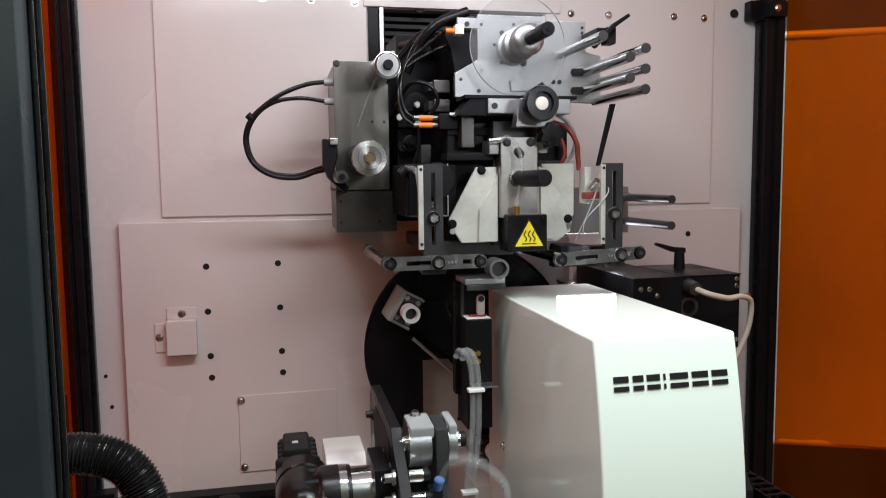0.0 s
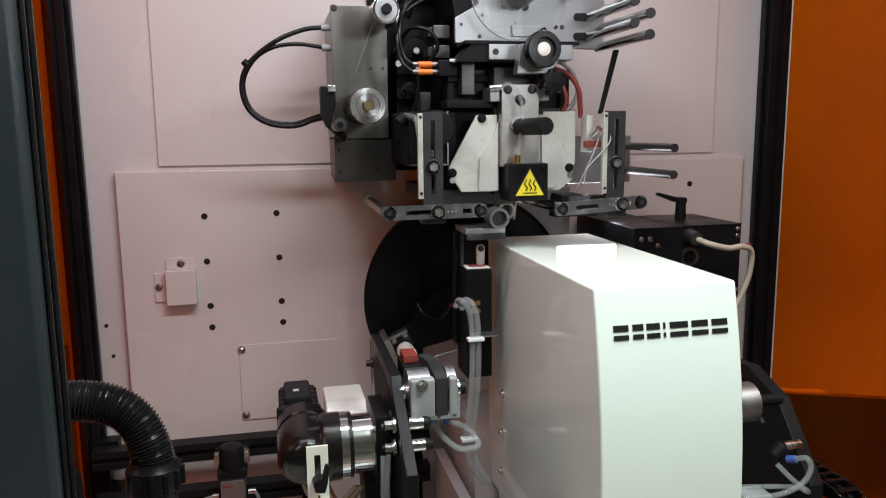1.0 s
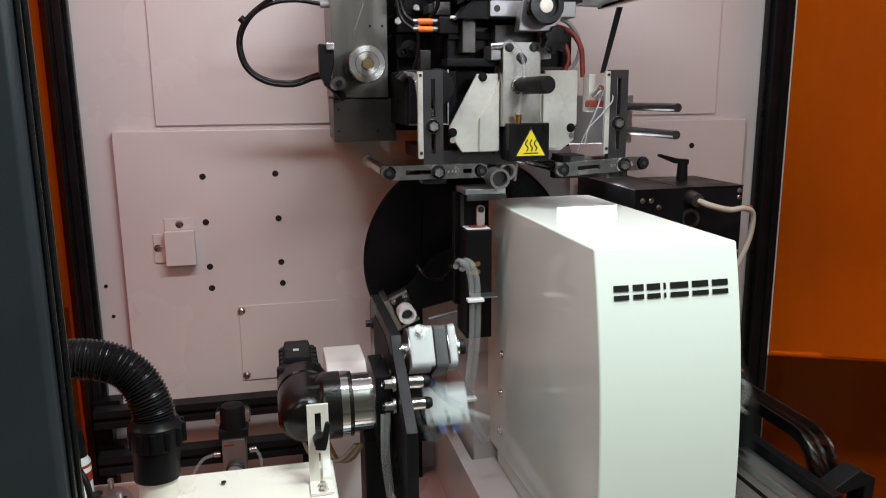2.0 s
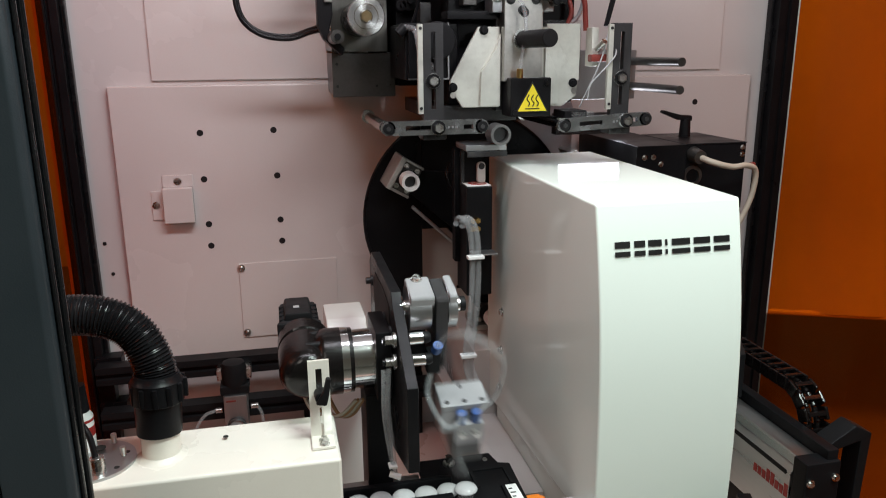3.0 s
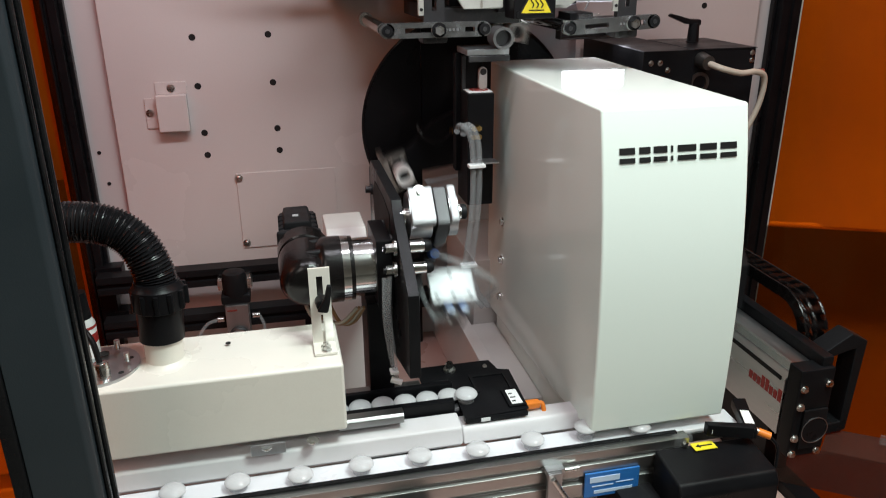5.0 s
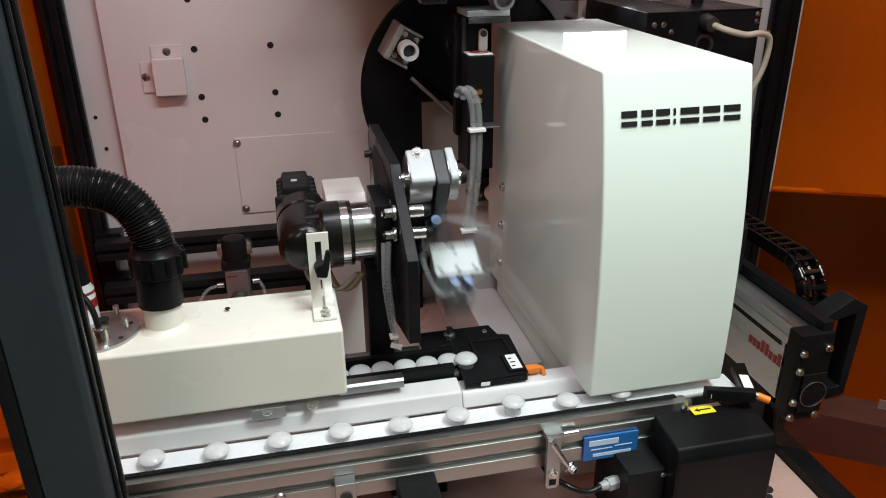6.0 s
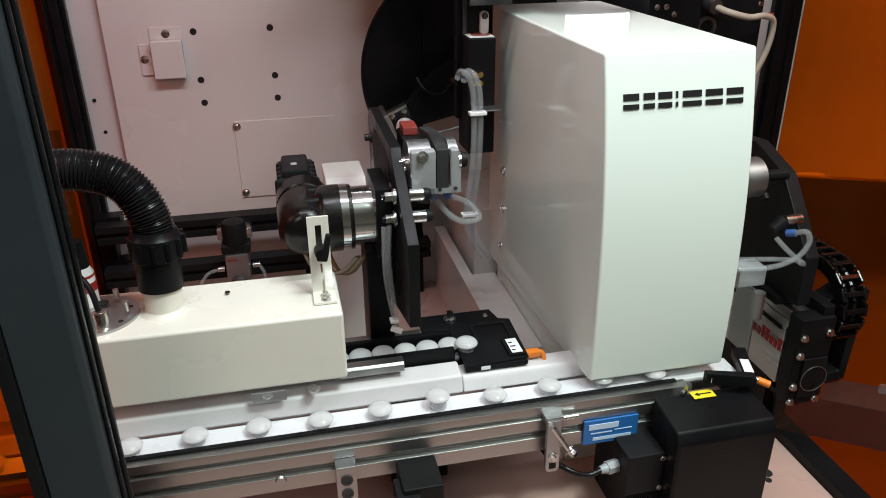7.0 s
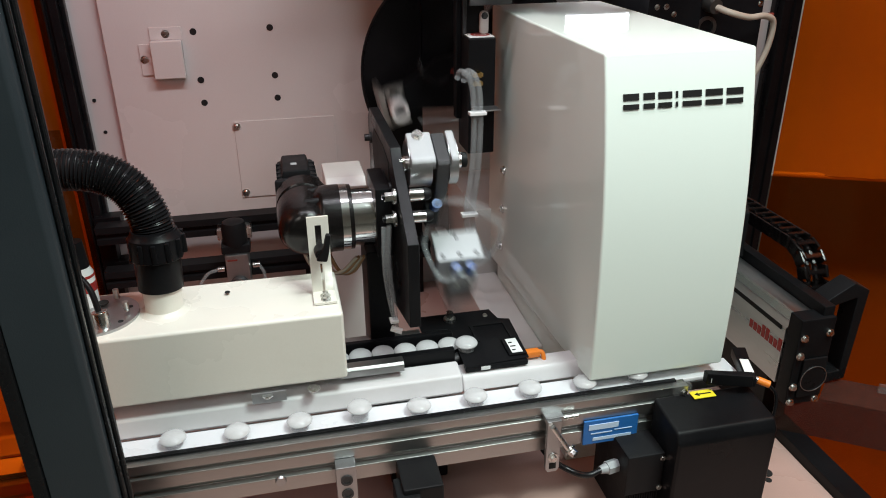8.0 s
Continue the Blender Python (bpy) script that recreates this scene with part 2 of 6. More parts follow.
def slotted(x0, x1, z0, z1, y0, y1, slots, bm=None):
    """An upright bar in the x-z plane with slots (x0, x1, z0, z1) cut right through."""
    bm = bm or bmesh.new()
    xs = sorted({x0, x1, *[s[0] for s in slots], *[s[1] for s in slots]})
    zs = sorted({z0, z1, *[s[2] for s in slots], *[s[3] for s in slots]})
    for a, b in zip(xs, xs[1:]):
        for c, d in zip(zs, zs[1:]):
            if not any(s[0] <= a < s[1] and s[2] <= c < s[3] for s in slots):
                vs = [[bm.verts.new((x, y, z)) for x, z in ((a, c), (b, c), (b, d), (a, d))] for y in (y0, y1)]
                bm.faces.new(vs[0])
                bm.faces.new(vs[1])
                for k in range(4):
                    bm.faces.new((vs[0][k], vs[0][(k + 1) % 4], vs[1][(k + 1) % 4], vs[1][k]))
    bmesh.ops.remove_doubles(bm, verts=bm.verts, dist=1e-6)
    bm.verts.index_update()
    seen = {}
    for f in list(bm.faces):
        seen.setdefault(tuple(sorted(v.index for v in f.verts)), []).append(f)
    bmesh.ops.delete(bm, geom=[f for fs in seen.values() if len(fs) > 1 for f in fs], context="FACES_ONLY")
    return bm


# ---- the hall and the cabinet ----
def structure():
    solo("floor", box(-6, 7, -5, 6, -0.1, 0.0), HALLFLOOR, "dark grey concrete floor of the hall", "floor", kind="structure")
    solo("ceiling", box(-6, 7, -5, 6, 4.0, 4.1), HALLWALL, "pale painted ceiling of the hall", "ceiling", kind="structure")
    for n, b in (("wall_north", (-6, 7, 5.9, 6, 0, 4)), ("wall_south", (-6, 7, -5, -4.9, 0, 4)), ("wall_west", (-6, -5.9, -4.9, 5.9, 0, 4)), ("wall_east", (6.9, 7, -4.9, 5.9, 0, 4))):
        solo(n, box(*b), HALLWALL, "pale painted wall of the hall", "wall", kind="structure")
    # back wall of the cabinet, with the opening behind the press head
    x0, x1, z0, z1 = -0.47, 1.302, 0.5, 2.4
    a0, a1, c0, c1 = 0.225, 0.66, 1.50, 1.951
    bm = box(x0, a0, 1.80, 1.84, z0, z1)
    box(a1, x1, 1.80, 1.84, z0, z1, bm=bm)
    box(a0, a1, 1.80, 1.84, c1, z1, bm=bm)
    box(a0, a1, 1.80, 1.84, z0, c0, bm=bm)
    back = solo("wall_back", bm, WALL, "white painted steel back wall of the machine cabinet", "wall", kind="structure")
    ORIGIN[back.name] = Vector((0, 0, 0))
    part("panel", prism([(-0.25, 1.472), (0.222, 1.472), (0.222, 2.3), (-0.25, 2.3)], "y", 1.794, 1.80, 0.0015), PANEL, back)
    part("panel", prism([(0.664, 1.480), (1.125, 1.480), (1.125, 2.3), (0.664, 2.3)], "y", 1.794, 1.80, 0.0015), PANEL, back)
    part("panel", prism([(-0.342, 0.828), (1.210, 0.828), (1.210, 1.466), (0.70, 1.466), (0.70, 1.462), (-0.342, 1.462)], "y", 1.782, 1.80, 0.004), PANEL, back)
    part("panel", box(-0.098, 0.13, 1.779, 1.782, 0.868, 1.052, 0.001), PANEL, back)
    for x, z in ((-0.158, 1.358), (-0.158, 1.254), (-0.156, 1.150), (-0.155, 1.099), (0.002, 1.360), (0.004, 1.256), (0.005, 1.152), (0.006, 1.101), (1.055, 1.40)):
        part("hole_disc", ring((x, 1.7825, z), (0, -1, 0), 0.0072, 0.0056, 0.0012, rod((x, 1.7822, z), (x, 1.7818, z), 0.006, seg=16), 16), HOLE_SHADE, back)
    for x, z in ((-0.387, 1.114), (-0.377, 1.042)):
        part("hole_disc", rod((x, 1.80, z), (x, 1.7985, z), 0.0042, seg=14), HOLE_SHADE, back)
    for x, z, y in ((-0.092, 1.041, 1.779), (-0.089, 0.881, 1.779), (-0.12, 1.965, 1.794), (-0.015, 1.963, 1.794), (0.095, 1.963, 1.794), (0.195, 1.96, 1.794), (0.73, 1.955, 1.794), (0.83, 1.955, 1.794), (1.01, 1.957, 1.794), (1.096, 1.956, 1.794)):
        bm = rod((x, y, z), (x, y - 0.002, z), 0.0088, seg=20)
        lathe((x, y - 0.002, z), (0, -1, 0), [(0.0055, 0), (0.005, 0.002), (0.0035, 0.003), (0.0018, 0.003), (0.0018, 0.001)], 16, bm)
        part("screw", bm, ZINC, back)
    for x, z in ((0.35, 1.955), (0.575, 1.972), (1.186, 1.972)):
        part("hole_disc", rod((x, 1.799, z), (x, 1.796, z), 0.011, seg=18), HOLE_SHADE, back)
    # dark recess behind the opening with ribbed bellows
    bm = box(a0, a1, 2.02, 2.05, c0, c1)
    box(a0 - 0.02, a0, 1.84, 2.05, c0, c1, bm=bm)
    box(a1, a1 + 0.02, 1.84, 2.05, c0, c1, bm=bm)
    box(a0 - 0.02, a1 + 0.02, 1.84, 2.05, c1, c1 + 0.02, bm=bm)
    box(a0 - 0.02, a1 + 0.02, 1.84, 2.05, c0 - 0.02, c0, bm=bm)
    part("recess", bm, BLACK, back)
    for k in range(9):
        z = c1 - 0.012 - 0.017 * k
        part("slat", prism([(1.83, z), (1.845, z - 0.006), (1.845, z - 0.012), (1.83, z - 0.009)], "x", a0 + 0.03, a1), ANOD, back)
    part("guide_rail", box(a0, a0 + 0.024, 1.79, 1.83, c0 + 0.1, c1, 0.001), BLACK, back)
    part("guide_rail", box(a0 + 0.026, a0 + 0.036, 1.785, 1.83, c0 + 0.1, c1, 0.001), ALU, back)
    part("trim_strip", box(a0 - 0.01, 0.70, 1.788, 1.80, 1.953, 1.99, 0.002), PANEL, back)
    # floor of the cabinet, roof, posts and tinted screens
    bed = solo("machine_bed", box(-0.47, 0.862, 0.62, 1.80, 0.50, 0.58, 0.004), BED, "painted steel bed of the machine, warm light in its colour", "machine bed", kind="structure")
    ORIGIN[bed.name] = Vector((0, 0, 0))
    for x, y, r in ((0.786, 0.933, 0.010), (0.778, 0.916, 0.006)):
        part("hole_disc", rod((x, y, 0.5802), (x, y, 0.5815), r, seg=18), HOLE_SHADE, bed)
    part("edge_profile", box(0.862, 0.905, 0.5, 1.80, 0.545, 0.600, 0.003), BLACK, bed)
    solo("cabinet_base", box(-0.47, 0.90, 0.66, 1.80, 0.02, 0.50, 0.004), WALL, "white painted steel base cabinet", "cabinet base", kind="structure")
    solo("cabinet_roof", box(-0.49, 1.36, 0.70, 1.86, 2.38, 2.43), WALL, "white painted roof of the machine cabinet", "roof", kind="structure")
    # unseen header, added to shade press head and back wall from the front lamp
    solo("light_cut_header", box(-0.49, 1.36, 0.70, 0.76, 2.28, 2.3799, 0.002), POST, "unseen header added to keep the hall light off the press head", "header", kind="structure")
    post = thing("door_post", (-0.27, 0.80, 0), "dark grey-green powder-coated door post with rubber seal", "post", kind="structure")
    part("profile", prism([(-0.300, 0.80), (-0.236, 0.80), (-0.229, 0.805), (-0.228, 0.848), (-0.300, 0.848)], "z", 0.0, 2.4, 0.002), POST, post)
    part("seal", box(-0.2285, -0.2235, 0.814, 0.823, 0.0, 2.38, 0.003), RUBBER, post)
    part("seal", box(-0.2285, -0.2225, 0.836, 0.845, 0.0, 2.38, 0.003), RUBBER, post)
    part("edge_strip", box(-0.318, -0.3005, 0.798, 0.846, 0.0, 2.38, 0.004), RUBBER, post, "black rubber strip")
    for name, x0, x1, y0, y1 in (("back_post", -0.452, -0.412, 1.755, 1.80), ("back_post", 1.256, 1.308, 1.755, 1.82)):
        p = thing(name, ((x0 + x1) / 2, y0, 0), "black aluminium profile post with grooves", "post", kind="structure")
        w = x1 - x0
        part("profile", prism([(x0, y0), (x0 + w * 0.4, y0), (x0 + w * 0.4, y0 + 0.008), (x0 + w * 0.6, y0 + 0.008), (x0 + w * 0.6, y0), (x1, y0), (x1, y1), (x0, y1)], "z", 0.0, 2.4, 0.001), ANOD, p)
        part("seal", box(x0 - 0.01 if x0 > 0 else x1, x0 if x0 > 0 else x1 + 0.01, y0 + 0.02, y0 + 0.04, 0.0, 2.38, 0.003), RUBBER, p)
    hinge = thing("hinge_bracket", (1.26, 1.76, 1.97), "small black hinge bracket screwed to the cabinet corner", "bracket")
    part("plate", box(1.212, 1.30, 1.765, 1.794, 1.950, 2.0, 0.003), BLACK, hinge)
    part("arm", box(1.25, 1.30, 1.735, 1.77, 1.955, 1.995, 0.003), ANOD, hinge)
    part("screw", bolt((1.27, 1.735, 1.976), (0, -1, 0), 0.006, 0.006), ZINC, hinge)
    side = solo("side_screen", box(1.312, 1.318, 0.30, 1.755, 0.0, 2.38), SCREEN, "orange tinted polycarbonate side screen of the cabinet", "screen", kind="structure")
    left = solo("side_screen", box(-0.446, -0.440, 1.042, 1.7545, 0.0, 2.38), SCREEN, "orange tinted polycarbonate side screen of the cabinet", "screen", kind="structure")
    door = solo("door_screen", box(-1.05, -0.319, 0.815, 0.821, 0.0, 2.38), SCREEN, "orange tinted polycarbonate door screen beside the post", "screen", kind="structure")
    # pale sheet hung in the hall beyond the screen
    sheet = thing("hanging_sheet", (2.6, 2.4, 0.5), "pale plastic sheet hanging from a pole in the hall", "curtain")
    bm = bmesh.new()
    cols = []
    for k in range(61):
        f = k / 60
        x = 1.40 + 1.9 * f
        y = 2.57 - 0.44 * (x - 1.40) + 0.006 * math.sin(k * 0.55) + 0.003 * math.sin(k * 1.7)
        # the lower hem swings forward into a rolled edge
        cols.append([bm.verts.new((x - 0.05 * max(0, (j - 13) / 5) ** 2, y - 0.13 * max(0, (j - 13) / 5) ** 2, 2.035 - 1.425 * j / 18)) for j in range(19)])
    for a, b in zip(cols, cols[1:]):
        for j in range(18):
            bm.faces.new((a[j], b[j], b[j + 1], a[j + 1]))
    bmesh.ops.solidify(bm, geom=bm.faces[:], thickness=0.004)
    part("sheet", bm, HALLWALL, sheet)
    part("pole", rod((1.36, 2.588, 2.045), (3.35, 1.712, 2.045), 0.014), CREAM, sheet)
    part("hem_bar", rod((1.36, 2.45, 0.606), (3.25, 1.62, 0.606), 0.012), CREAM, sheet)
    for x in (1.5, 3.3):
        part("post", rod((x, 2.61 - 0.44 * (x - 1.40), 0), (x, 2.61 - 0.44 * (x - 1.40), 2.06), 0.02), GREY, sheet)
    sheet2 = thing("pale_board", (-1.2, 1.9, 0), "pale board standing beyond the tinted screen", "board")
    part("board", box(-2.2, -0.75, 2.05, 2.09, 0.0, 1.45, 0.004), HALLWALL, sheet2)
    part("rail", box(-2.2, -0.75, 2.0, 2.05, 1.16, 1.22, 0.004), GREY, sheet2)
    part("top_board", box(-2.2, -0.75, 2.05, 2.09, 1.46, 2.4, 0.004), HALLWALL, sheet2)


# ---- the white box cover with the dark name print ----
def machine_cover():
    t = thing("machine_cover", (0.56, 1.25, 0.80), "glossy white sheet-metal machine cover with dark name print", "machine cover")
    prof = [(1.536, 1.318), (0.992, 1.318), (0.9805, 1.27), (0.9705, 1.22), (0.962, 1.17), (0.9555, 1.12), (0.951, 1.07), (0.948, 1.01), (0.9465, 0.94), (0.947, 0.88), (0.949, 0.819), (1.07, 0.805), (1.536, 0.775)]
    bm = prism(prof, "x", 0.439, 0.668, 0.004, seg=3)
    part("shell", bm, COVER, t)
    for z, y in ((1.009, 1.426), (0.924, 1.429), (0.838, 1.433)):
        part("screw", bolt((0.439, y, z), (-1, 0, 0), 0.0062, 0.007, hexagon=False), CHROME, t)
    # seven plain blocks in place of the name
    for k, (a, b) in enumerate(((0.470, 0.4945), (0.500, 0.518), (0.522, 0.544), (0.5485, 0.553), (0.559, 0.589), (0.594, 0.6215), (0.6265, 0.6535))):
        bm = bmesh.new()
        def slab(u0, u1, z0, z1):
            y = lambda z: 0.992 - (1.318 - z) * 0.232 - 0.0009
            vs = [bm.verts.new((x, y(z) - d, z)) for d in (0, 0.0004) for x, z in ((u0, z0), (u1, z0), (u1, z1), (u0, z1))]
            for f in ((0, 1, 2, 3), (4, 5, 6, 7), (0, 1, 5, 4), (1, 2, 6, 5), (2, 3, 7, 6), (3, 0, 4, 7)):
                bm.faces.new([vs[i] for i in f])
        a, b = a - 0.005, b - 0.006
        slab(a, b, 1.2435, 1.2505)
        slab(a, b, 1.2555, 1.2645)
        part("print_bar", bm, INK, t, smooth=False)
    h = thing("lower_housing", (0.53, 1.4, 0.58), "white painted lower housing under the machine cover", "housing")
    part("side_panel", box(0.452, 0.67, 1.045, 1.50, 0.58, 0.80, 0.002), COVER, h)
    part("rear_panel", box(0.402, 0.67, 1.515, 1.78, 0.58, 0.890, 0.002), PANEL, h)
    part("ledge", box(0.366, 0.392, 1.19, 1.78, 0.58, 0.746, 0.002), PANEL, h)
    part("inner_sheet", box(0.3925, 0.451, 1.19, 1.5145, 0.58, 0.735, 0.001), PANEL, h)


def cap(name, at, group, label, tall=1.0):
    ob = thing(name, at, label, "cap", group)
    x, y, z = at
    skirt = [(0.0118, 0.0003), (0.0128, 0.0003), (0.0142, 0.0085), (0.0132, 0.0085), (0.0118, 0.0015), (0.0118, 0.0003)]
    part("skirt", lathe(at, (0, 0, 1), [(r, d * tall) for r, d in skirt], 28), SKIRT, ob, "clear cap skirt")
    top = [(0.0120, 0.0086), (0.0158, 0.0090), (0.0184, 0.0112), (0.0187, 0.0125), (0.0181, 0.0138), (0.0160, 0.0166), (0.0120, 0.0190), (0.0065, 0.0203), (0.0010, 0.0207)]
    part("dome", lathe(at, (0, 0, 1), [(r, d + 0.0085 * (tall - 1)) for r, d in top], 32), CAPMAT, ob)
    return ob


def conveyor():
    t = thing("belt_conveyor", (0.0, 0.93, 0.58), "narrow white belt conveyor in grooved aluminium profile", "conveyor")
    x0, x1 = -1.5, 0.60
    part("belt", box(x0, 0.70, 0.9475, 0.990, 0.792, 0.7992, 0.002), BELT, t)
    part("side_rail", prism([(0.927, 0.718), (0.9465, 0.718), (0.9465, 0.801), (0.927, 0.801), (0.927, 0.787), (0.934, 0.785), (0.934, 0.779), (0.927, 0.777), (0.927, 0.757), (0.936, 0.755), (0.936, 0.745), (0.927, 0.743)], "x", x0, x1, 0.0008), ALUX, t)
    part("guide_strip", box(x0, x1 - 0.015, 0.9385, 0.9465, 0.8012, 0.8052, 0.001), RUBBER, t, "black plastic guide strip")
    part("end_guide", box(0.572, 0.606, 0.922, 0.9385, 0.785, 0.806, 0.006), CLEAR, t, "clear plastic end guide")
    part("end_bolt", bolt((0.590, 0.922, 0.793), (0, -1, 0), 0.004, 0.004), ZINC, t)
    part("inner_rail", box(x0, 0.70, 0.990, 0.996, 0.74, 0.796, 0.001), ALUX, t)
    part("bed_plate", box(x0, 0.70, 0.947, 0.990, 0.775, 0.7915), ALUX, t)
    for x in (-0.25, 0.155):
        part("leg", box(x, x + 0.03, 0.95, 0.985, 0.58, 0.775, 0.002), ANOD, t)
    # fittings on the front of the rail
    f = thing("rail_fittings", (0.2, 0.92, 0.75), "aluminium clamps and blue name plate on the conveyor rail", "rail clamp", shift=(0, 0.0585, -0.018))
    # clamp block and angle clamp with its knob
    part("clamp_block", box(0.034, 0.064, 0.846, 0.868, 0.690, 0.780, 0.0015), ALU, f)
    for z in (0.757, 0.732):
        part("clamp_bolt", ring((0.049, 0.846, z), (0, -1, 0), 0.009, 0.0055, 0.002, rod((0.049, 0.847, z), (0.049, 0.8455, z), 0.006, seg=14), 18), GREY, f)
    part("cover_button", rod((-0.045, 0.868, 0.7565), (-0.045, 0.864, 0.7565), 0.0085, 0.007), ALU, f)
    bm = box(0.356, 0.386, 0.855, 0.880, 0.797, 0.806, 0.0015)
    prism([(0.356, 0.806), (0.379, 0.806), (0.379, 0.716), (0.375, 0.709), (0.360, 0.709), (0.356, 0.716)], "y", 0.846, 0.8545, 0.0015, bm=bm)
    part("angle_clamp", bm, ALU, f)
    part("clamp_pin", rod((0.362, 0.842, 0.800), (0.392, 0.836, 0.750), 0.004), ZINC, f)
    part("clamp_nut", bolt((0.3675, 0.846, 0.738), (0, -1, 0), 0.0052, 0.007), ZINC, f)
    part("clamp_slot", prism([(0.362, 0.727), (0.373, 0.727), (0.373, 0.716), (0.362, 0.716)], "y", 0.8452, 0.8459), HOLE_SHADE, f)
    part("clamp_nut", bolt((0.392, 0.84, 0.752), (0.5, -0.8, -0.2), 0.007, 0.012), ZINC, f)
    part("stud", rod((0.385, 0.86, 0.800), (0.41, 0.86, 0.80), 0.004), ZINC, f)
    # name plate, its writing as plain bars
    part("name_plate", box(0.424, 0.516, 0.8635, 0.8675, 0.736, 0.781, 0.001), BLUE, f, "blue metal name plate")
    for u0, u1, z0, z1 in ((0.432, 0.482, 0.764, 0.774), (0.436, 0.472, 0.756, 0.7575), (0.44, 0.505, 0.743, 0.7485), (0.476, 0.506, 0.7585, 0.7595)):
        part("print_bar", box(u0, u1, 0.8625, 0.8635, z0, z1), SKYPRINT, f)
    # white guide block along the back of the belt
    g = thing("guide_block", (0.0, 1.0, 0.80), "long white polyethylene guide block beside the belt", "guide block")
    part("block", prism([(0.9908, 0.8002), (0.9975, 0.829), (1.036, 0.833), (1.036, 0.797), (0.9965, 0.797), (0.9965, 0.8002)], "x", -0.44, 0.246, 0.004, seg=4), UHMW, g)
    part("block", prism([(0.9912, 0.8002), (0.9965, 0.817), (1.003, 0.8245), (1.036, 0.8245), (1.036, 0.797), (0.9965, 0.797), (0.9965, 0.8002)], "x", 0.2465, 0.47, 0.003, seg=3), UHMW, g)
    # drive motor under a black guard
    d = thing("conveyor_drive", (0.62, 0.86, 0.58), "black sheet-metal drive guard with finned motor", "conveyor drive", shift=(-0.005, 0.036, 0.002))
    prof = [(0.802, 0.578), (0.802, 0.760), (0.812, 0.777), (0.89, 0.786), (0.89, 0.578)]
    part("guard", prism(prof, "x", 0.545, 0.712, 0.005, seg=3), BLACK, d)
    part("arrow_label", box(0.606, 0.644, 0.871, 0.890, 0.7862, 0.7872), YELLOW, d, "yellow arrow label")
    part("arrow", prism([(0.611, 0.8805), (0.618, 0.876), (0.618, 0.8792), (0.639, 0.8792), (0.639, 0.8818), (0.618, 0.8818), (0.618, 0.885)], "z", 0.7874, 0.7879), INK, d)
    bm = rod((0.50, 0.90, 0.66), (0.55, 0.90, 0.66), 0.05, bm=None)
    part("motor_body", bm, MATT, d)
    for k in range(14):
        x = 0.486 + 0.0042 * k
        part("fin", box(x, x + 0.0016, 0.838, 0.955, 0.585, 0.714, 0.0), MATT, d)
    part("terminal_box", box(0.482, 0.5445, 0.832, 0.905, 0.648, 0.724, 0.003), MATT, d)
    for x, z in ((0.540, 0.714), (0.540, 0.656)):
        part("box_screw", bolt((x, 0.832, z), (0, -1, 0), 0.003, 0.003, hexagon=False), ZINC, d)
    part("gland", rod((0.482, 0.866, 0.684), (0.462, 0.862, 0.684), 0.011, seg=6), GREYPLASTIC, d)
    part("gland_nut", rod((0.462, 0.862, 0.684), (0.45, 0.86, 0.684), 0.0085, 0.006, seg=14), GREYPLASTIC, d)
    part("motor_cable", sweep([(0.452, 0.860, 0.684), (0.43, 0.858, 0.68), (0.405, 0.862, 0.688), (0.375, 0.885, 0.702), (0.36, 0.92, 0.72)], 0.0048), RUBBER, d)
    u = thing("gear_motor", (0.155, 0.86, 0.65), "black gear motor block hanging under the conveyor", "motor")
    part("body", box(0.125, 0.185, 0.86, 0.93, 0.58, 0.742, 0.004), MATT, u)
    part("flange", box(0.115, 0.150, 0.852, 0.90, 0.70, 0.733, 0.003), MATT, u)


SKYPRINT = material("pale_print", (0.55, 0.68, 0.85), 0.4, vary=0.03)
GREYMET = material("grey_valve_metal", (0.16, 0.16, 0.16), 0.42, 0.6, vary=0.1, scale=30, fine=200)
GREYPLASTIC = material("grey_plastic", (0.34, 0.35, 0.36), 0.45, vary=0.06, scale=30)


